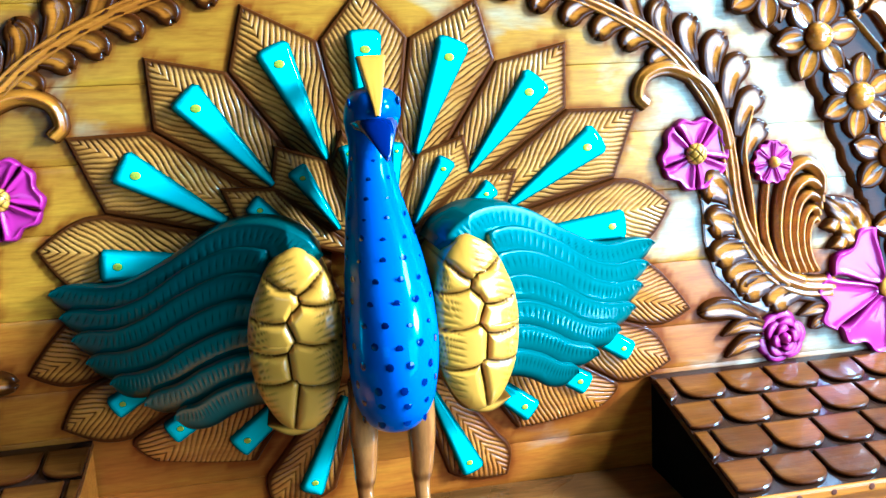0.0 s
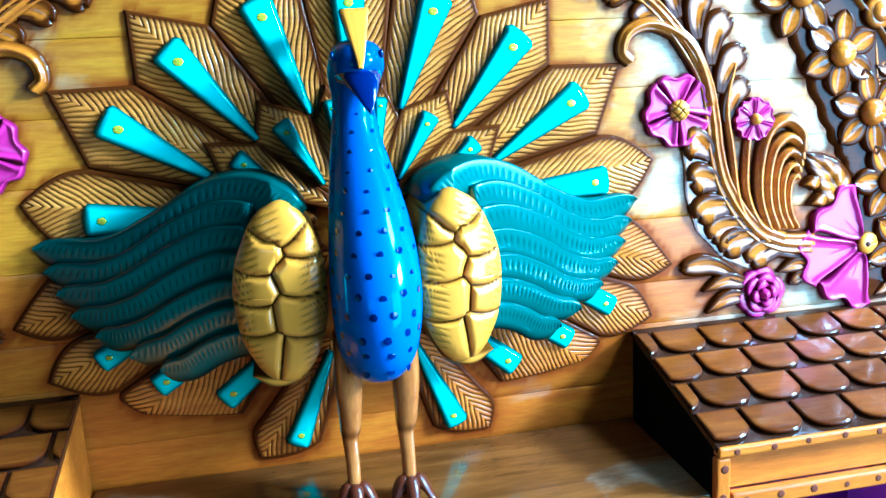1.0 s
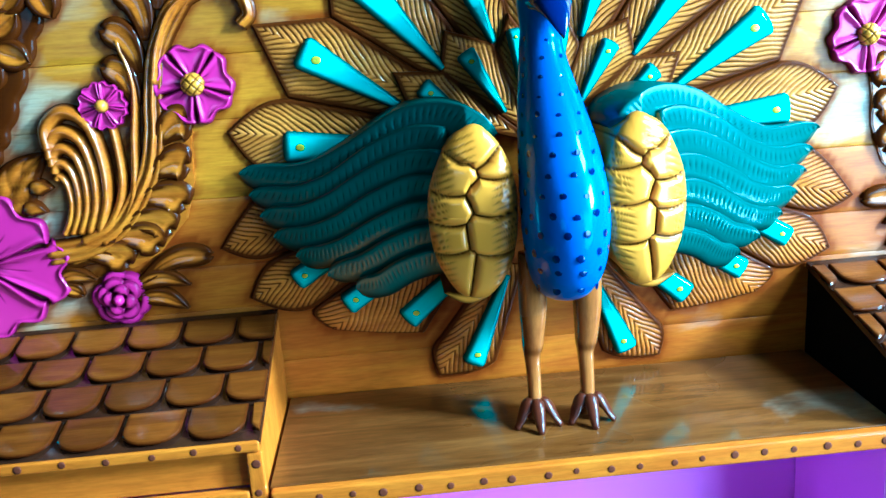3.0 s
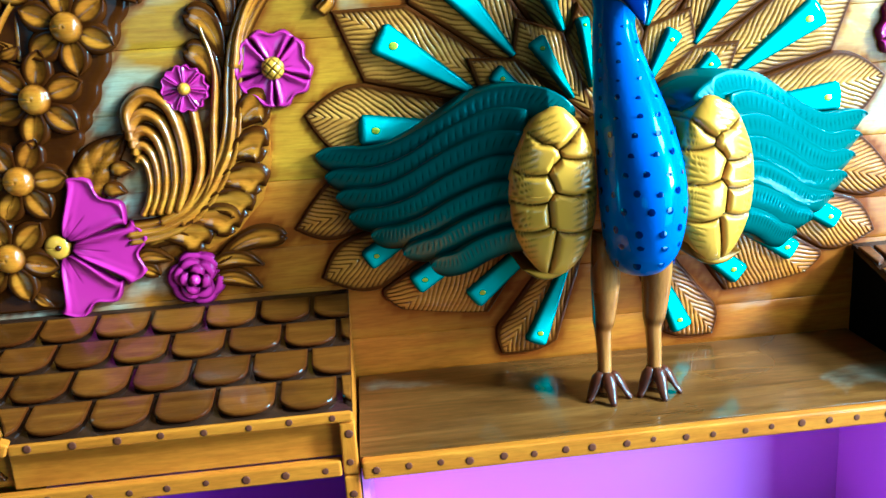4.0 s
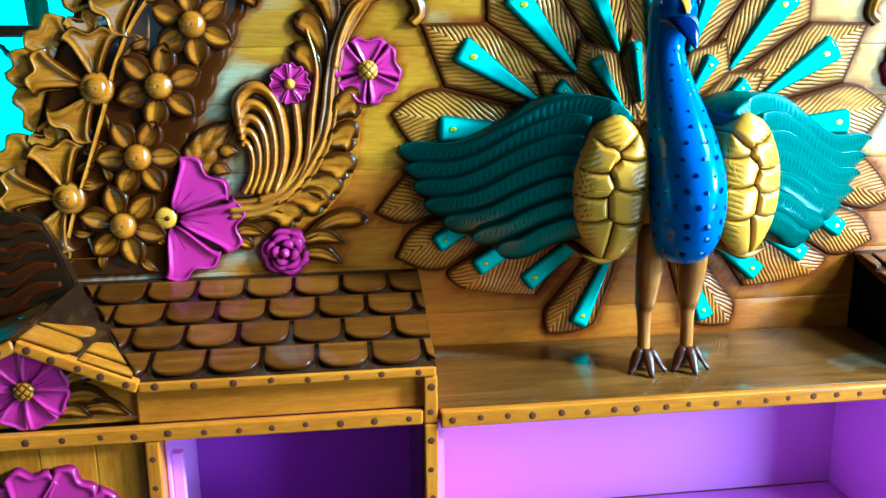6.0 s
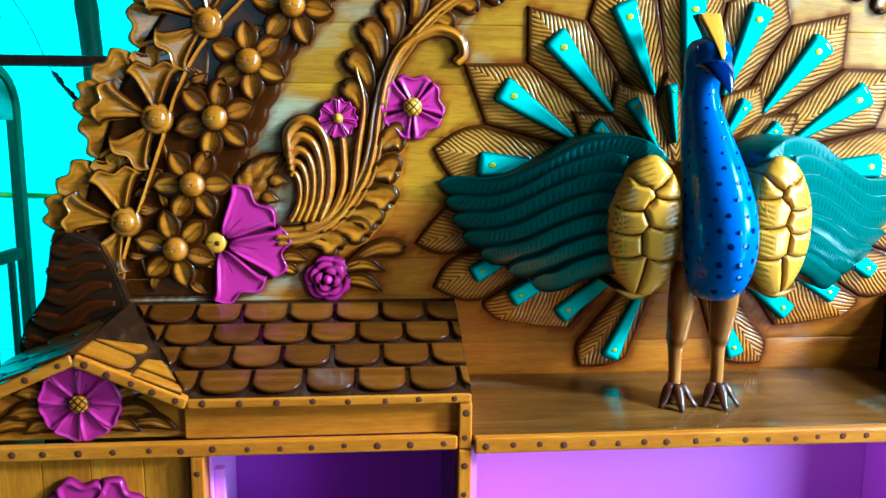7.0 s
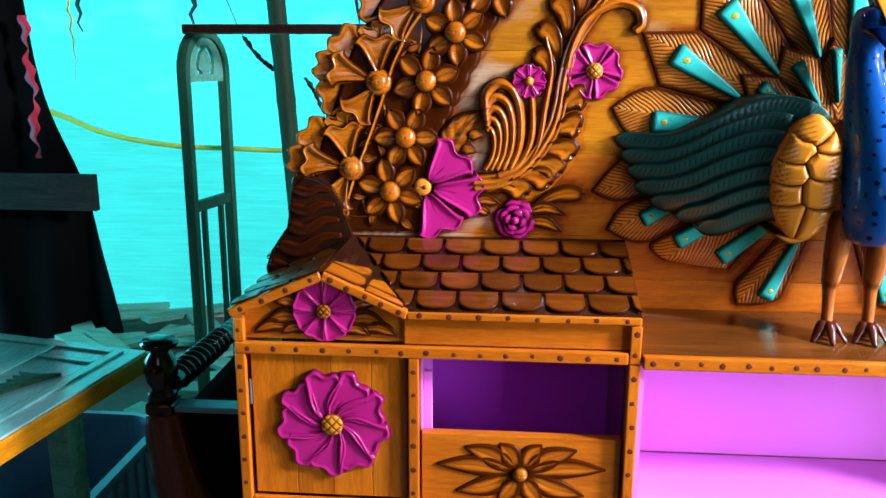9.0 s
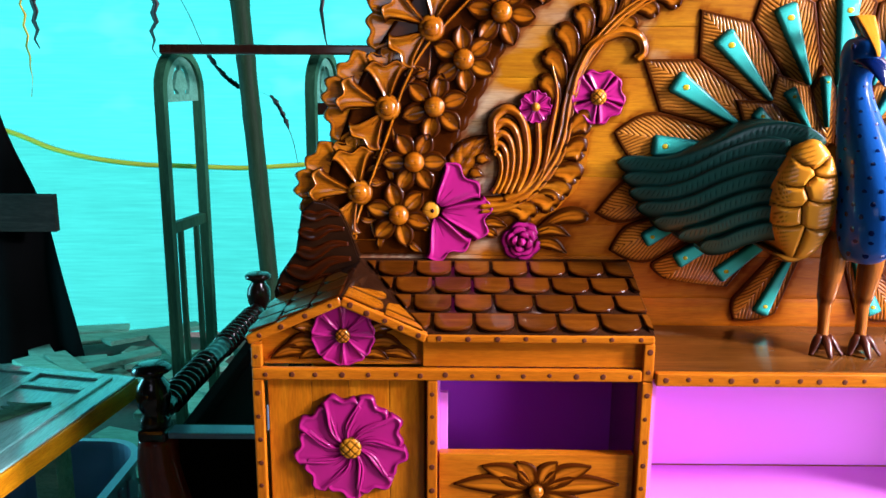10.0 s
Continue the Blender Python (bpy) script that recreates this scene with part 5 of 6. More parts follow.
def side_cabinet(sx, dressed):
    """A cabinet shaped like a small house: shingled roof with a gable, door, open box and drawer."""
    cab = tagged(new("side_cabinet"), "honey teak side cabinet like a shingled cottage" + (", pink flower door" if dressed else ""), "cabinet", "side cabinets")

    def bx(name, x0, x1, y0, y1, z0, z1, mat, parent=cab, bevel=0.0015, label=""):
        a, b = sorted((sx * x0, sx * x1))
        return part(name, block(a, b, y0, y1, z0, z1, bevel), mat, parent, label)

    def st(p0, p1, w, depth, mat, gap=0.042, y=-0.2245):
        return strip(cab, (sx * p0[0], p0[1]), (sx * p1[0], p1[1]), w, y, depth, mat, gap)

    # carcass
    # inner side of the right cabinet is coloured near black for its shade
    bx("side_panel", 0.3665, 0.3795, -0.224, -0.004, 0.0, 0.997, m_frame_up if dressed else m_matt_dark, label="" if dressed else "side panel coloured near black for its shade")
    prof = [(-0.224, 0.997), (-0.006, 0.997), (-0.006, 1.070)]
    bmv = bmesh.new()
    tri = [[bmv.verts.new((sx * x, y, z)) for y, z in prof] for x in (0.3665, 0.3795)]
    bmv.faces.new(tri[0]), bmv.faces.new(list(reversed(tri[1])))
    for i in range(3):
        bmv.faces.new((tri[0][i], tri[1][i], tri[1][(i + 1) % 3], tri[0][(i + 1) % 3]))
    bmesh.ops.recalc_face_normals(bmv, faces=bmv.faces[:])
    # roof end of the right cabinet carries the same shade in its colour
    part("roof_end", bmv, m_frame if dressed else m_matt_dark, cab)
    bx("side_panel", 1.013, 1.026, -0.224, -0.004, 0.0, 0.985, m_frame_up)
    bx("divider", 0.722, 0.735, -0.222, -0.004, 0.05, 0.925, m_frame_up)
    bx("top_panel", 0.3805, 0.7205, -0.2225, -0.014, 0.925, 0.935, m_niche, label="magenta box ceiling")
    # shade of the box is put into its violet back and plum linings
    bx("back_lining", 0.3805, 0.7205, -0.0125, -0.0045, 0.68, 0.924, m_violet, label="box back, shade put into its violet colour")
    bx("box_floor", 0.3805, 0.7205, -0.2, -0.0135, 0.668, 0.679, m_box_shade, label="box floor, shade put into its plum colour")
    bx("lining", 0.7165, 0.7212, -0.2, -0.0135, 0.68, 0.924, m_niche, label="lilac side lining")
    bx("lining", 0.3802, 0.3842, -0.2, -0.0135, 0.68, 0.924, m_box_shade, label="side lining, shade put into its plum colour")
    bx("batten", 0.702, 0.716, -0.19, -0.176, 0.68, 0.885, m_niche, label="lilac batten in the box")
    # frieze under the eave
    bx("frieze", 0.3815, 0.7445, -0.2238, -0.205, 0.945, 0.992, m_frame)
    gable = prism([(sx * 1.012, 0.946), (sx * 0.745, 0.946), (sx * 0.745, 0.99), (sx * 0.876, 1.052), (sx * 1.012, 0.99)], -0.216, -0.2, 0.0)
    gb = part("gable", gable, m_carve, cab)
    # dotted strips
    st((1.026, 0.9345), (0.3835, 0.9345), 0.020, 0.013, m_frame)
    st((1.0075, 0.655), (0.7385, 0.655), 0.018, 0.011, m_frame)
    st((0.7185, 0.655), (0.3835, 0.655), 0.018, 0.011, m_frame)
    st((1.0175, 0.0), (1.0175, 0.924), 0.018, 0.012, m_frame_up)
    st((1.0175, 0.945), (1.0175, 0.985), 0.018, 0.012, m_frame_up, 0.03)
    st((0.7285, 0.05), (0.7285, 0.924), 0.018, 0.012, m_frame_up)
    st((0.373, 0.0), (0.373, 0.924), 0.018, 0.012, m_frame_up)
    st((0.373, 0.9255), (0.373, 0.990), 0.018, 0.012, m_frame_up, 0.03)
    st((0.7385, 0.9975), (0.3655, 0.9975), 0.013, 0.014, m_frame)
    st((1.031, 0.993), (0.8765, 1.0605), 0.016, 0.016, m_frame, 0.036)
    st((0.8765, 1.0605), (0.7385, 0.998), 0.016, 0.016, m_frame, 0.03)
    # roof boards with shingles
    ridge_b, ridge_f = (0.866, -0.003, 1.0795), (0.8765, -0.236, 1.068)
    roof = slab("roof", [(sx * 0.3655, -0.236, 1.0035), (sx * 0.741, -0.236, 1.0035), (sx * ridge_b[0], -0.003, ridge_b[2]), (sx * 0.3655, -0.003, 1.0795)], 0.008, m_tile_bed, cab, "dark roof board with brown shingles")
    up = Vector((0, 0.233, 0.076))
    L = up.length
    if sx < 0:
        shingles(roof, (-0.3655, -0.236, 1.0035), (1, 0, 0), up, [(-0.372, 0.0), (0.0, 0.0), (0.0, L), (-0.497, L)], shift=0.0205)
    else:
        shingles(roof, (0.3655, -0.236, 1.0035), (1, 0, 0), up, [(0.0, 0.0), (0.372, 0.0), (0.497, L), (0.0, L)], shift=0.02)
    inner_slope = slab("gable_roof", [(sx * 0.741, -0.237, 1.0045), (sx * ridge_f[0], -0.237, ridge_f[2]), (sx * ridge_b[0], -0.003, ridge_b[2] + 0.001)], 0.008, m_tile_bed, cab, "golden gable slope cut with shingles")
    outer_slope = slab("gable_roof", [(sx * 1.036, -0.237, 0.9985), (sx * ridge_f[0], -0.237, ridge_f[2]), (sx * ridge_b[0], -0.003, ridge_b[2] + 0.001), (sx * 1.036, -0.003, 0.9985)], 0.008, m_tile_bed, cab, "dark gable slope with brown shingles")
    g1 = math.hypot(ridge_f[0] - 0.741, ridge_f[2] - 1.0045)
    up1 = (-(ridge_f[0] - 0.741), 0, ridge_f[2] - 1.0045)
    g2 = math.hypot(1.036 - ridge_f[0], ridge_f[2] - 0.9985)
    up2 = ((1.036 - ridge_f[0]), 0, ridge_f[2] - 0.9985)
    if sx < 0:
        shingles(inner_slope, (-0.741, -0.237, 1.0045), (0, 1, 0), up1, [(0, 0), (0.232, g1 * 0.97), (0.0, g1)], w=0.06, pitch=0.072, mat=m_carve)
        shingles(outer_slope, (-1.036, -0.003, 0.9985), (0, -1, 0), up2, [(0, 0), (0.232, 0), (0.232, g2), (0, g2)], w=0.07, pitch=0.057)
    # door
    if dressed:
        door = bx("door", 0.741, 1.0045, -0.2205, -0.2055, 0.665, 0.922, m_door)
        for k, (a, b) in enumerate(((0.7425, 0.80), (0.801, 0.868), (0.869, 0.93), (0.931, 1.003))):
            bx("door_board", a, b, -0.2235, -0.2206, 0.667, 0.920, m_door, door, 0.0008)
        big = ((sx * 0.866), 0.802)

        def on_front(shape, dy):
            P, s = shape
            P = P.copy()
            P[..., 1] += dy
            return P, s
        D = -0.2236
        bossob = carved("flower", on_front(dome_shape(big[0], big[1], 0.0190, 0.006, 0.011, 6, 18, 1), D), m_gold, door, False, D + 0.004, "gold cross-hatched flower centre")
        for k in range(9):
            a = 2 * math.pi * k / 9 + 0.3
            sp = [(big[0] + r * math.cos(a + sw), big[1] + r * math.sin(a + sw)) for r, sw in ((0.012, 0.75), (0.038, 0.36), (0.066, 0.10), (0.0915, 0.0))]
            P, s = petal_shape(sp, 0.0360, 0.011, 0.003 + 0.0008 * (k % 3), 0.045, 0.35, 5, 0.72, 0.2, 0.75)
            carved("petal", on_front((P, s), D), m_pink, bossob, False, D + 0.004)
        bx("hinge", 1.0038, 1.0068, -0.2262, -0.2240, 0.83, 0.875, m_metal, door, 0.0006)
        # gable flower with leaves
        gc = (sx * 0.876, 0.998)
        G = -0.2165
        gf = carved("flower", on_front(dome_shape(gc[0], gc[1], 0.0125, 0.005, 0.012, 5, 14, 1), G), m_carve, gb, False, G + 0.004)
        for k in range(8):
            a = 2 * math.pi * k / 8 + 0.39
            sp = [(gc[0] + r * math.cos(a), gc[1] + r * math.sin(a)) for r in (0.009, 0.025, 0.040, 0.0535)]
            carved("petal", on_front(petal_shape(sp, 0.0215, 0.012, 0.003, 0.015, 0.3, 2, 0.6, 0.25, 0.6, 22, 21), G), m_pink, gf, False, G + 0.004)
        for s in (-1, 1):
            for dx, dz, ex, ez, w in ((0.035, 0.0, 0.085, 0.012, 0.013), (0.035, -0.018, 0.10, -0.022, 0.014), (0.06, -0.03, 0.122, -0.042, 0.011), (0.03, -0.035, 0.075, -0.042, 0.011)):
                sp = [(gc[0] + s * dx, gc[1] + dz), (gc[0] + s * (dx + ex) / 2, gc[1] + (dz + ez) / 2 + 0.008), (gc[0] + s * ex, gc[1] + ez)]
                carved("leaf", on_front(leaf_shape(sp, w * 1.15, 0.008, 0, 0.002, 22, 15, 0.2, 0, dish=0.5, veins=1), G), m_carve, gb, False, G + 0.004)
        # drawer with its carved spray
        drawer = bx("drawer", 0.3855, 0.7165, -0.2225, -0.2025, 0.666, 0.788, m_frame)
        D2 = -0.2226
        oc = (sx * 0.55, 0.722)
        rose_b = carved("ornament", on_front(dome_shape(oc[0], oc[1], 0.013, 0.009, 0.006, 6, 14), D2), m_carve, drawer, False, D2 + 0.004)
        for s in (-1, 1):
            for a, ln, w in ((5, 0.142, 0.020), (27, 0.105, 0.021), (58, 0.066, 0.020), (-20, 0.115, 0.020), (-56, 0.066, 0.020)):
                d = np.array((s * math.cos(radians(a)), math.sin(radians(a)) * 0.95))
                sp = [np.array(oc) + d * 0.012, np.array(oc) + d * ln * 0.5 + np.array((0, 0.006 * (1 if a > 0 else -1))), np.array(oc) + d * ln]
                carved("leaf", on_front(leaf_shape(sp, w, 0.006, 0, 0.001, 24, 17, 0.2, 0, dish=0.5, veins=1), D2), m_frame, rose_b, False, D2 + 0.004)
    else:
        bx("door", 0.741, 1.0045, -0.2205, -0.2055, 0.665, 0.922, m_door)
        bx("drawer", 0.3855, 0.7165, -0.2225, -0.2025, 0.666, 0.788, m_frame)
    bx("plinth", 0.3815, 1.0045, -0.2215, -0.2065, 0.02, 0.645, m_door)
    return cab


side_cabinet(-1, True)
side_cabinet(1, False)


# ---- what stands behind and beside ----
def bamboo(x0, x1, y, z1, r):
    n, seg = 60, 14
    V, F = [], []
    for j in range(n + 1):
        t = j / n
        z = z1 * t
        k = 1 + 0.10 * math.exp(-(((z / 0.27) % 1 - 0.5) / 0.06) ** 2)
        for i in range(seg):
            a = 2 * math.pi * i / seg
            V.append((x0 + (x1 - x0) * t + r * k * math.cos(a), y + r * k * math.sin(a), z))
    for j in range(n):
        for i in range(seg):
            q = (i + 1) % seg
            F.append((j * seg + i, j * seg + q, (j + 1) * seg + q, (j + 1) * seg + i))
    F += [tuple(reversed(range(seg))), tuple(range(n * seg, (n + 1) * seg))]
    return tagged(put("bamboo_pole", mesh_of("bamboo_pole", V, F, m_bamboo)), "greenish bamboo pole that holds the shed roof", "pole", "poles")


bamboo(-1.538, -1.746, 2.3, 3.2, 0.043)
bamboo(-0.80, -0.74, 2.3, 3.2, 0.05)


def arch_column(w, h, depth, z_rail):
    """One arched column of an unfinished bed frame: two uprights, pierced arched head, rail and slats."""
    col = new("arch_column")
    t = 0.026
    pts_o = [(-w / 2, 0.0)] + [(-w / 2 + w / 2 * (1 - math.cos(a)), h - w / 2 + w / 2 * math.sin(a)) for a in np.linspace(0, math.pi, 15)] + [(w / 2, 0.0)]
    pts_i = [(-w / 2 + t, 0.0)] + [(-(w / 2 - t) * math.cos(a), h - w / 2 + (w / 2 - t) * math.sin(a)) for a in np.linspace(0, math.pi, 15)] + [(w / 2 - t, 0.0)]
    V, F = [], []
    k = len(pts_o)
    for y in (-depth / 2, depth / 2):
        V += [(x, y, z) for x, z in pts_o] + [(x, y, z) for x, z in pts_i]
    for i in range(k - 1):
        F.append((i, i + 1, k + i + 1, k + i))
        F.append((2 * k + i + 1, 2 * k + i, 3 * k + i, 3 * k + i + 1))
        F.append((i + 1, i, 2 * k + i, 2 * k + i + 1))
        F.append((k + i, k + i + 1, 3 * k + i + 1, 3 * k + i))
    F += [(0, k, 3 * k, 2 * k), (k - 1, 3 * k - 1, 4 * k - 1, 2 * k - 1)]
    put("arch_frame", mesh_of("arch_frame", V, F, m_frame_old, smooth=False), col)
    # pierced head: arched plate with three lobes cut through
    zb = h - w * 0.62
    outer = [(-(w / 2 - t), zb)] + [(-(w / 2 - t) * math.cos(a), h - w / 2 + (w / 2 - t) * math.sin(a)) for a in np.linspace(0, math.pi, 15)] + [(w / 2 - t, zb)]
    bmh = bmesh.new()
    loops = [outer]
    zc = zb + 0.062
    for sg in (-1, 1):
        arc = np.linspace(radians(98), radians(212), 10)
        slot = [(0.056 * math.cos(b) * -sg, zc - 0.006 + 0.060 * math.sin(b)) for b in arc]
        slot += [(sg * 0.020, zc - 0.040), (sg * 0.022, zc - 0.030)]
        slot += [((0.038 - 0.006 * math.sin(3 * b)) * math.cos(b) * -sg, zc - 0.006 + 0.044 * math.sin(b)) for b in arc[::-1][1:]]
        loops.append(slot)
    edges = []
    for lp in loops:
        vs = [bmh.verts.new((x, -0.006, z)) for x, z in lp]
        edges += [bmh.edges.new((vs[i], vs[(i + 1) % len(vs)])) for i in range(len(vs))]
    bmesh.ops.triangle_fill(bmh, use_beauty=True, use_dissolve=False, edges=edges)
    got = bmesh.ops.extrude_face_region(bmh, geom=bmh.faces[:])
    bmesh.ops.translate(bmh, vec=(0, 0.012, 0), verts=[g for g in got["geom"] if isinstance(g, bmesh.types.BMVert)])
    bmesh.ops.recalc_face_normals(bmh, faces=bmh.faces[:])
    part("pierced_head", bmh, m_grey, col, "pale arched plate with a pierced trefoil")
    part("rail", block(-w / 2 + t, w / 2 - t, -0.011, 0.011, z_rail - 0.017, z_rail + 0.017, 0.001), m_frame_old, col)
    part("rail", block(-w / 2 + t, w / 2 - t, -0.011, 0.011, 0.44, 0.475, 0.001), m_frame_old, col)
    for f in (-0.2, 0.2):
        part("slat", block(f * w - 0.008, f * w + 0.008, -0.008, 0.008, 0.475, z_rail - 0.017, 0.001), m_frame_old, col)
    return tagged(col, "unfinished green-grey arched timber frame with pierced head", "bed frame", "arched frames")


first = arch_column(0.27, 1.500, 0.032, 0.935)
first.matrix_basis = pose(-1.570, 1.15, 0.0, 0, 0, 80)
copy_thing(first, pose(-1.115, 1.20, 0.0, 0, 0, 80))
tagged(part("top_bar", block(-1.585, -0.55, 1.02, 1.055, 1.478, 1.508, 0.006), m_dark), "dark timber bar laid across the arched frames", "bar")
tagged(part("cross_bar", block(-1.14, -0.55, 1.19, 1.22, 1.29, 1.33, 0.004), m_dark), "dark timber cross bar behind the headboard", "bar")


def spiral_rail(p0, p1, r, turns):
    p0, p1 = Vector(p0), Vector(p1)
    d = (p1 - p0)
    ln = d.length
    q = d.to_track_quat("Z", "Y").to_matrix().to_4x4()
    V, F = [], []
    n, seg = 150, 14
    for j in range(n + 1):
        t = j / n
        for i in range(seg):
            a = 2 * math.pi * i / seg
            tw = 1 + 0.20 * math.cos(2 * math.pi * turns * t - a) * (1 if 0.04 < t < 0.40 or 0.55 < t < 0.96 else 0.15)
            V.append(Matrix.Translation(p0) @ q @ Vector((r * tw * math.cos(a), r * tw * math.sin(a), ln * t)))
    for j in range(n):
        for i in range(seg):
            k = (i + 1) % seg
            F.append((j * seg + i, j * seg + k, (j + 1) * seg + k, (j + 1) * seg + i))
    F += [tuple(reversed(range(seg))), tuple(range(n * seg, (n + 1) * seg))]
    return mesh_of("spiral_rail", V, F, m_dark)


dark_bed = tagged(new("bed_end"), "dark polished bed end with turned finials and a spiral rail", "bed")
FIN = [(0.034, 0.0), (0.034, 0.02), (0.026, 0.03), (0.036, 0.05), (0.040, 0.075), (0.036, 0.10), (0.024, 0.118), (0.022, 0.124), (0.042, 0.134), (0.044, 0.142), (0.036, 0.150), (0.01, 0.154)]
for x, y in ((-1.384, 0.262), (-1.343, 1.142)):
    put("finial", mesh_of("finial", *lathe(FIN, 20, (x, y, 0.615)), m_dark), dark_bed, "dark turned finial")
    part("post", block(x - 0.033, x + 0.033, y - 0.033, y + 0.033, 0.585 if y < 1 else 0.0, 0.614, 0.008), m_dark, dark_bed)
put("spiral_rail", spiral_rail((-1.383, 0.298, 0.64), (-1.345, 1.106, 0.64), 0.03, 26), dark_bed, "dark rail carved with a spiral")
P, st = stem_shape([(-1.383, 0.586), (-1.380, 0.50), (-1.355, 0.38), (-1.305, 0.26), (-1.235, 0.12), (-1.19, 0.0)], 0.040, 0.085, 0.05, 36, 9, 0.5)
P[..., 1] += 0.25
V, F, _ = sheet(P, 0.30)
put("curved_leg", mesh_of("curved_leg", V, F, wood("red_brown_polished_leg", ((0.10, 0.009, 0.004), (0.15, 0.014, 0.006), (0.20, 0.022, 0.009)), 0.25, 0.7, "z")), dark_bed, "red-brown curved leg")
part("end_panel", block(-1.335, -0.70, 0.265, 0.29, 0.12, 0.590, 0.004), m_matt_dark, dark_bed)
part("end_cap", block(-1.35, -0.70, 0.24, 0.29, 0.591, 0.605, 0.003), m_metal, dark_bed, "pale worn top edge")
part("bed_base", block(-1.334, -0.70, 0.30, 1.10, 0.49, 0.52, 0.004), m_matt_dark, dark_bed)
part("side_rail", block(-1.375, -1.34, 0.30, 1.10, 0.25, 0.55, 0.004), m_matt_dark, dark_bed)


# carved door leaf lying on trestles
leaf_thing = tagged(new("door_leaf"), "loose panelled door leaf with a carved relief, lying flat", "door leaf")
c0 = Vector((-1.455, 0.355, 0.694))
ax_u, ax_v = Vector((-1.0, 0.22, 0)).normalized(), Vector((-0.14, -1.0, 0)).normalized()
bed = Matrix((ax_u, ax_v, Vector((0, 0, 1)))).transposed().to_4x4()
bed.translation = c0


def lying(name, u0, u1, v0, v1, z0, z1, mat, bevel=0.002, label=""):
    bmx = block(u0, u1, v0, v1, z0, z1, bevel)
    bmesh.ops.transform(bmx, matrix=bed, verts=bmx.verts[:])
    bmesh.ops.recalc_face_normals(bmx, faces=bmx.faces[:])
    return part(name, bmx, mat, leaf_thing, label)


m_edge = wood("orange_door_edge", TEAK, 0.35, 0.3, "y")
lying("slab", 0, 0.85, 0, 1.5, -0.045, 0.0, m_edge)
lying("top_sheet", 0.004, 0.846, 0.004, 1.496, 0.0005, 0.006, m_table)
for u0, u1, v0, v1 in ((0.05, 0.075, 0.03, 1.45), (0.235, 0.26, 0.05, 1.45), (0.076, 0.8, 0.03, 0.052), (0.076, 0.234, 0.105, 0.125)):
    lying("moulding", u0, u1, v0, v1, 0.0062, 0.012, m_table, 0.0025)
for k in range(9):
    a = k / 8
    sp = [(0.10 + 0.05 * a, -(0.20 + 0.014 * k)), (0.14 + 0.03 * a, -(0.23 + 0.014 * k)), (0.20 - 0.03 * a, -(0.22 + 0.024 * k))]
    P, st = leaf_shape(sp, 0.012, 0.012, 0, 0.001, 14, 7, 0.2)
    Q = np.zeros_like(P)
    Q[..., 0], Q[..., 1], Q[..., 2] = P[..., 0], -P[..., 2], 0.0065 - P[..., 1]
    V, F, ring = sheet(Q, 0.0)
    V = V[:Q.shape[0] * Q.shape[1]]
    F = F[:(Q.shape[0] - 1) * (Q.shape[1] - 1)]
    put("relief", mesh_of("relief", [bed @ Vector(v) for v in V], F, m_frame_old), leaf_thing)
for u in (0.15, 0.7):
    for v in (0.15, 1.3):
        bmx = block(u - 0.03, u + 0.03, v - 0.03, v + 0.03, -0.694, -0.046, 0.003)
        bmesh.ops.transform(bmx, matrix=bed, verts=bmx.verts[:])
        part("trestle_leg", bmx, m_grey, leaf_thing)

tub = tagged(new("metal_tub"), "grey-blue ribbed sheet metal tub with a rolled rim, on the ground", "tub")


def tub_ring(inset, z, n=9):
    """Corners of a rectangle with rounded ends, at height z."""
    pts = []
    x0, x1, y0, y1, r = -2.06, -1.62, 0.05, 0.80, 0.13
    for cx, cy, a0 in ((x1 - r, y1 - r, 0), (x0 + r, y1 - r, 90), (x0 + r, y0 + r, 180), (x1 - r, y0 + r, 270)):
        for k in range(n):
            a = radians(a0 + 90 * k / (n - 1))
            pts.append((cx + (r - inset) * math.cos(a), cy + (r - inset) * math.sin(a), z))
    return pts


def tub_shell(name, rings, label=""):
    k = len(rings[0])
    V = [p for ring in rings for p in ring]
    F = [(j * k + i, j * k + (i + 1) % k, (j + 1) * k + (i + 1) % k, (j + 1) * k + i) for j in range(len(rings) - 1) for i in range(k)]
    return put(name, mesh_of(name, V, F + [tuple(reversed(range(k))), tuple(range((len(rings) - 1) * k, len(rings) * k))] if name == "tub_body" else F + [((len(rings) - 1) * k + i, (len(rings) - 1) * k + (i + 1) % k, (i + 1) % k, i) for i in range(k)], m_metal, smooth=False), tub, label)


tub_shell("tub_body", [tub_ring(0.03, 0.0), tub_ring(0.0, 0.04), tub_ring(0.0, 0.30), tub_ring(0.010, 0.305), tub_ring(0.014, 0.10)])
tub_shell("rim", [tub_ring(0.012, 0.300), tub_ring(-0.012, 0.300), tub_ring(-0.014, 0.318), tub_ring(0.010, 0.320)], "pale rolled rim")
for k in range(8):
    part("rib", block(-1.621, -1.612, 0.20 + 0.06 * k, 0.225 + 0.06 * k, 0.05, 0.28, 0.003), m_metal, tub)

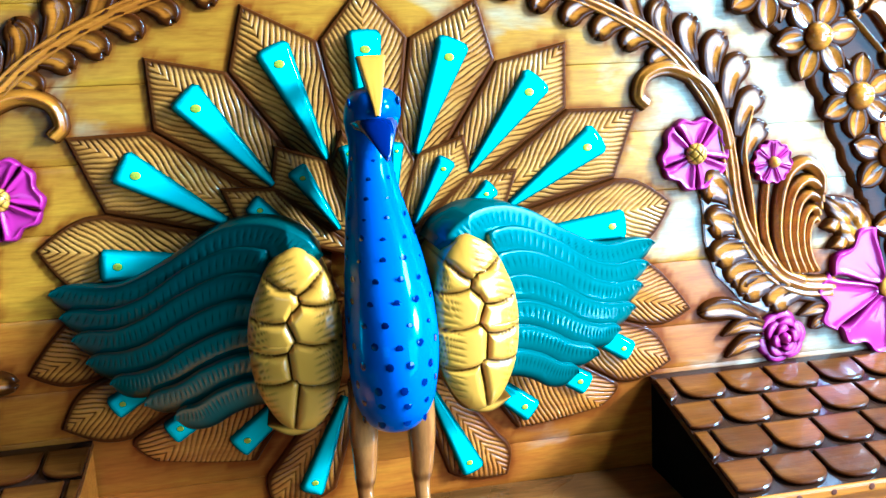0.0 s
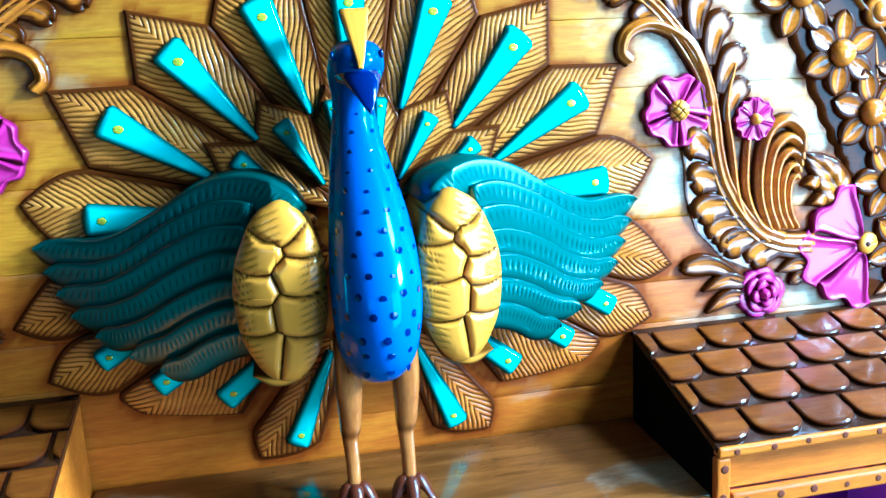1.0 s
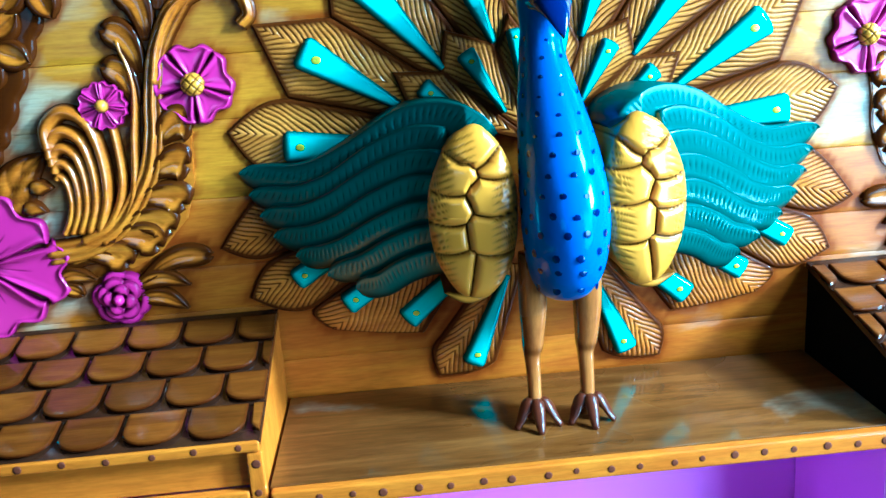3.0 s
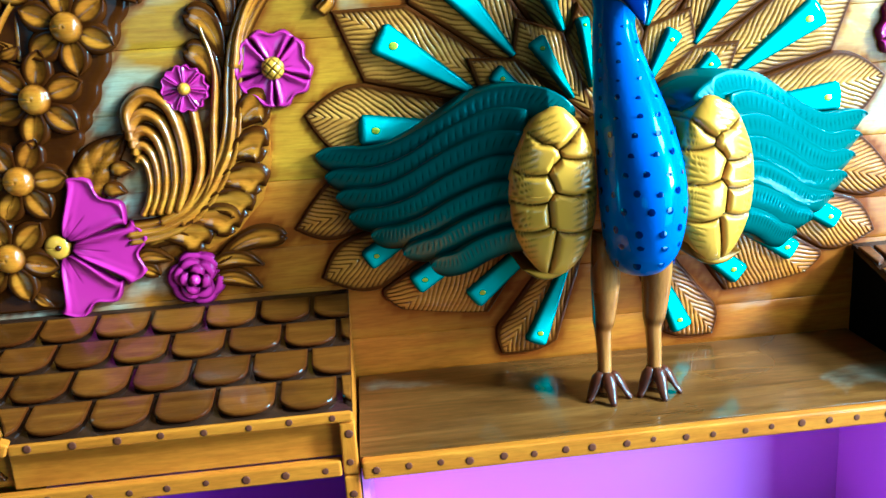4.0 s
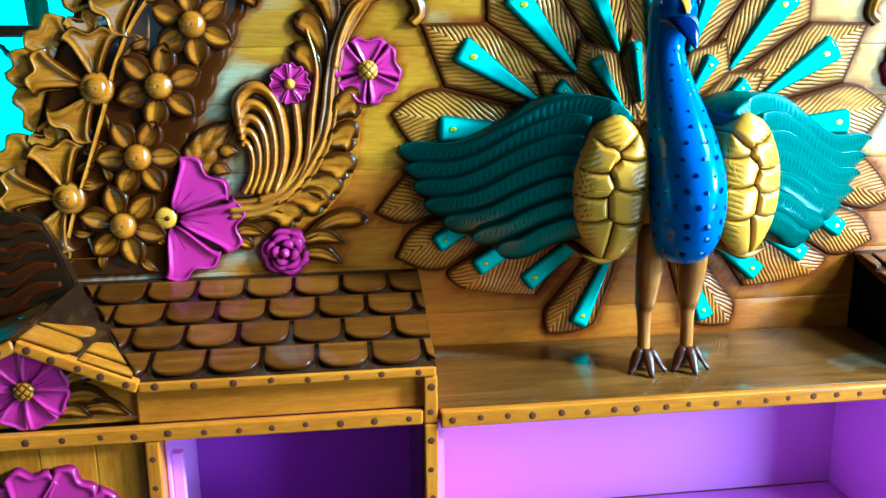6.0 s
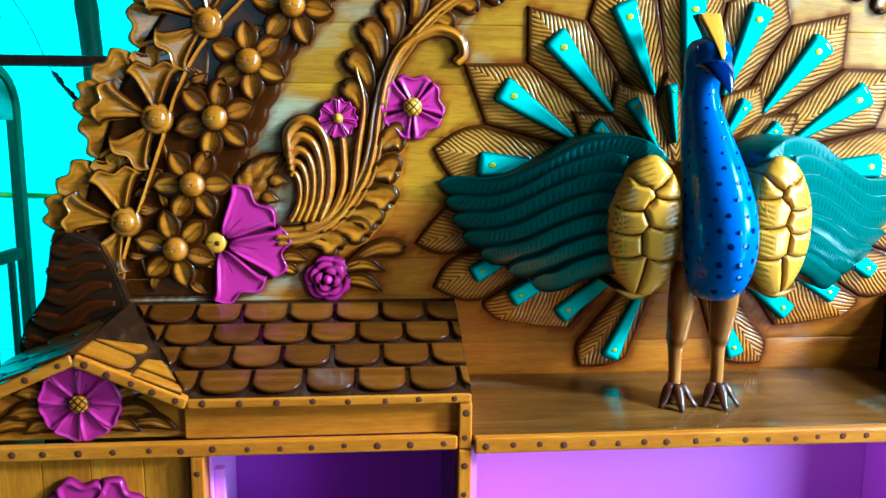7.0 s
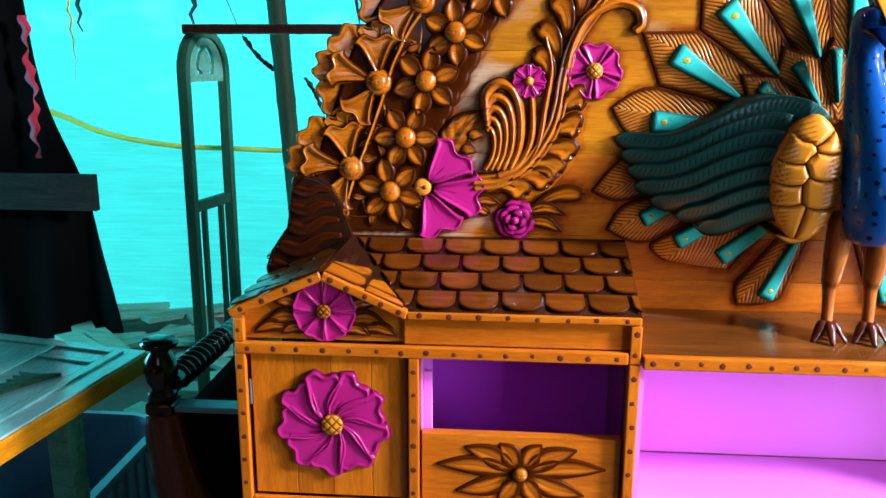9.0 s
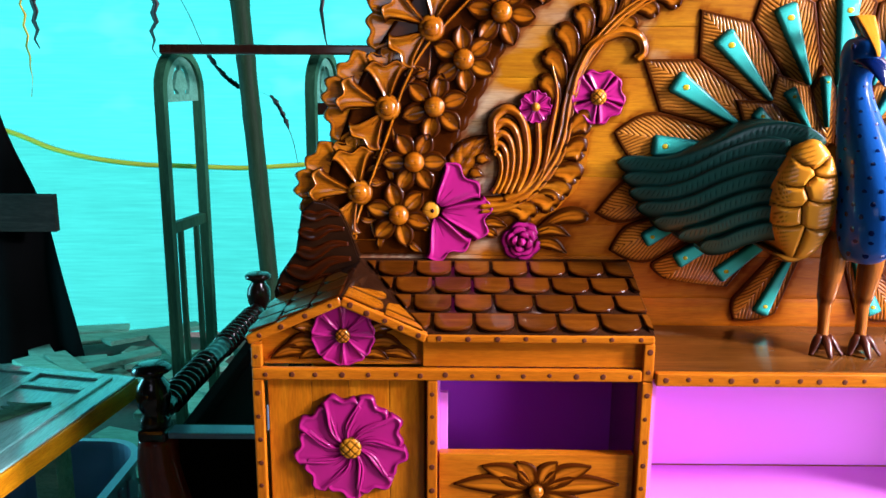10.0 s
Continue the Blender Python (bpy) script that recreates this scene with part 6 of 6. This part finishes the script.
rng = random.Random(11)
plank_proto = part("loose_plank", block(-0.26, 0.26, -0.05, 0.05, -0.012, 0.012, 0.002, 1), m_grey)
tagged(plank_proto, "grey-green sawn plank offcut on the ground heap", "plank", "heap of planks")
plank_proto.matrix_basis = pose(-2.05, 2.35, 0.03, 0, 0, 25)
for k in range(16):
    copy_thing(plank_proto, pose(-2.2 + rng.uniform(-0.5, 0.75), 2.25 + rng.uniform(-0.35, 0.3), 0.035 + 0.022 * (k % 5), rng.uniform(-4, 4), rng.uniform(-4, 4), rng.uniform(-70, 70)))
for k in range(9):
    copy_thing(plank_proto, pose(-1.75 + rng.uniform(-0.2, 0.3), 1.25 + rng.uniform(-0.3, 0.4), 0.03 + 0.022 * (k % 3), 0, 0, rng.uniform(-80, 80)))

# dark cloth and a board at the near corner of the tarp
V, F = [], []
nx, nz = 30, 40
for j in range(nz + 1):
    for i in range(nx + 1):
        z = 3.1 * j / nz
        right = -2.47 - 0.23 * z + 0.03 * math.sin(z * 4)
        x = -3.15 + (right + 3.15) * i / nx
        V.append((x, 2.25 + 0.06 * math.sin(x * 9 + z) + 0.03 * math.sin(x * 23), z))
F = [(j * (nx + 1) + i, j * (nx + 1) + i + 1, (j + 1) * (nx + 1) + i + 1, (j + 1) * (nx + 1) + i) for j in range(nz) for i in range(nx)]
cloth = tagged(put("dark_curtain", mesh_of("dark_curtain", V, F, m_black)), "black cloth hung in the corner of the shed", "curtain")
tagged(part("wall_board", block(-3.12, -2.485, 2.10, 2.14, 0.715, 0.885, 0.004), m_shed), "dark sawn board fixed across the black cloth", "board")


def ribbon(name, x, y, z0, z1, w, mat, label, seed):
    n = 40
    V, F = [], []
    for j in range(n + 1):
        t = j / n
        z = z0 + (z1 - z0) * t
        sx = 0.02 * noise.noise(Vector((seed, z * 6, 0))) + 0.010 * math.sin(z * 70 + seed)
        tw = 4.5 * t + seed
        for s in (-1, 1):
            V.append((x + sx + s * w * math.cos(tw * 2), y + s * w * math.sin(tw * 2) * 0.6, z))
    F = [(2 * j, 2 * j + 1, 2 * j + 3, 2 * j + 2) for j in range(n)]
    ob = put(name, mesh_of(name, V, F, mat))
    md = ob.modifiers.new("thickness", "SOLIDIFY")
    md.thickness = 0.002
    return tagged(ob, label, "ribbon", "hanging ribbons")


ribbon("ribbon", -2.635, 2.40, 1.535, 3.2, 0.014, m_ribbon_dark, "black and gold twisted foil ribbon hanging from the roof", 1.0)
ribbon("ribbon", -2.70, 2.42, 1.31, 3.2, 0.006, m_ribbon_gold, "thin gold foil ribbon hanging from the roof", 2.4)
ribbon("ribbon", -2.15, 2.60, 1.50, 3.2, 0.016, m_ribbon_dark, "faint dark ribbon hanging before the tarpaulin", 4.0)
ribbon("ribbon", -1.29, 2.40, 1.50, 3.2, 0.010, m_ribbon_dark, "thin dark ribbon hanging before the tarpaulin", 5.5)
ribbon("garland", -2.78, 2.18, 0.95, 1.6, 0.022, m_ribbon_red, "red cloth garland hung on the black cloth", 0.6)


def slack_string():
    """A thread strung slantwise before the tarpaulin, with torn scraps of cloth still knotted to it."""
    line = spline([(-3.25, 3.219), (-2.30, 2.20), (-1.973, 1.794), (-1.84, 1.512), (-1.712, 1.368), (-1.551, 1.316), (-1.461, 1.143), (-1.43, 1.0)], 90)
    V, F = [], []
    for x, z in line:
        V += [(x + 0.0025 * math.cos(a), 2.4 + 0.0025 * math.sin(a), z) for a in (0.5, 2.6, 4.7)]
    for j in range(89):
        for i in range(3):
            k = (i + 1) % 3
            F.append((j * 3 + i, j * 3 + k, (j + 1) * 3 + k, (j + 1) * 3 + i))
    F += [(2, 1, 0), (267, 268, 269)]
    thing = tagged(put("string", mesh_of("string", V, F, m_ribbon_dark)), "dark slack string with torn cloth scraps, strung before the tarpaulin", "string")
    rng = random.Random(17)
    for u in (0.46, 0.50, 0.54, 0.57, 0.61, 0.745, 0.78, 0.81):
        x, z = line[int(u * 89)]
        d = line[int(u * 89) + 1] - line[int(u * 89)]
        d = d / np.linalg.norm(d)
        n = 8
        V, F = [], []
        for j in range(n + 1):
            t = j / n - 0.5
            w = 0.016 * math.sin(math.pi * (j + 0.6) / (n + 1.2)) * rng.uniform(0.5, 1.2)
            c = np.array((x, z)) + d * t * 0.085
            for y in (2.396, 2.404):
                V += [(c[0] - d[1] * w, y, c[1] + d[0] * w), (c[0] + d[1] * w * 0.5, y, c[1] - d[0] * w * 0.5)]
        for j in range(n):
            a, b = 4 * j, 4 * j + 4
            F += [(a, a + 1, b + 1, b), (a + 2, b + 2, b + 3, a + 3), (a, b, b + 2, a + 2), (a + 1, a + 3, b + 3, b + 1)]
        put("scrap", mesh_of("scrap", V, F, m_ribbon_dark), thing)


slack_string()
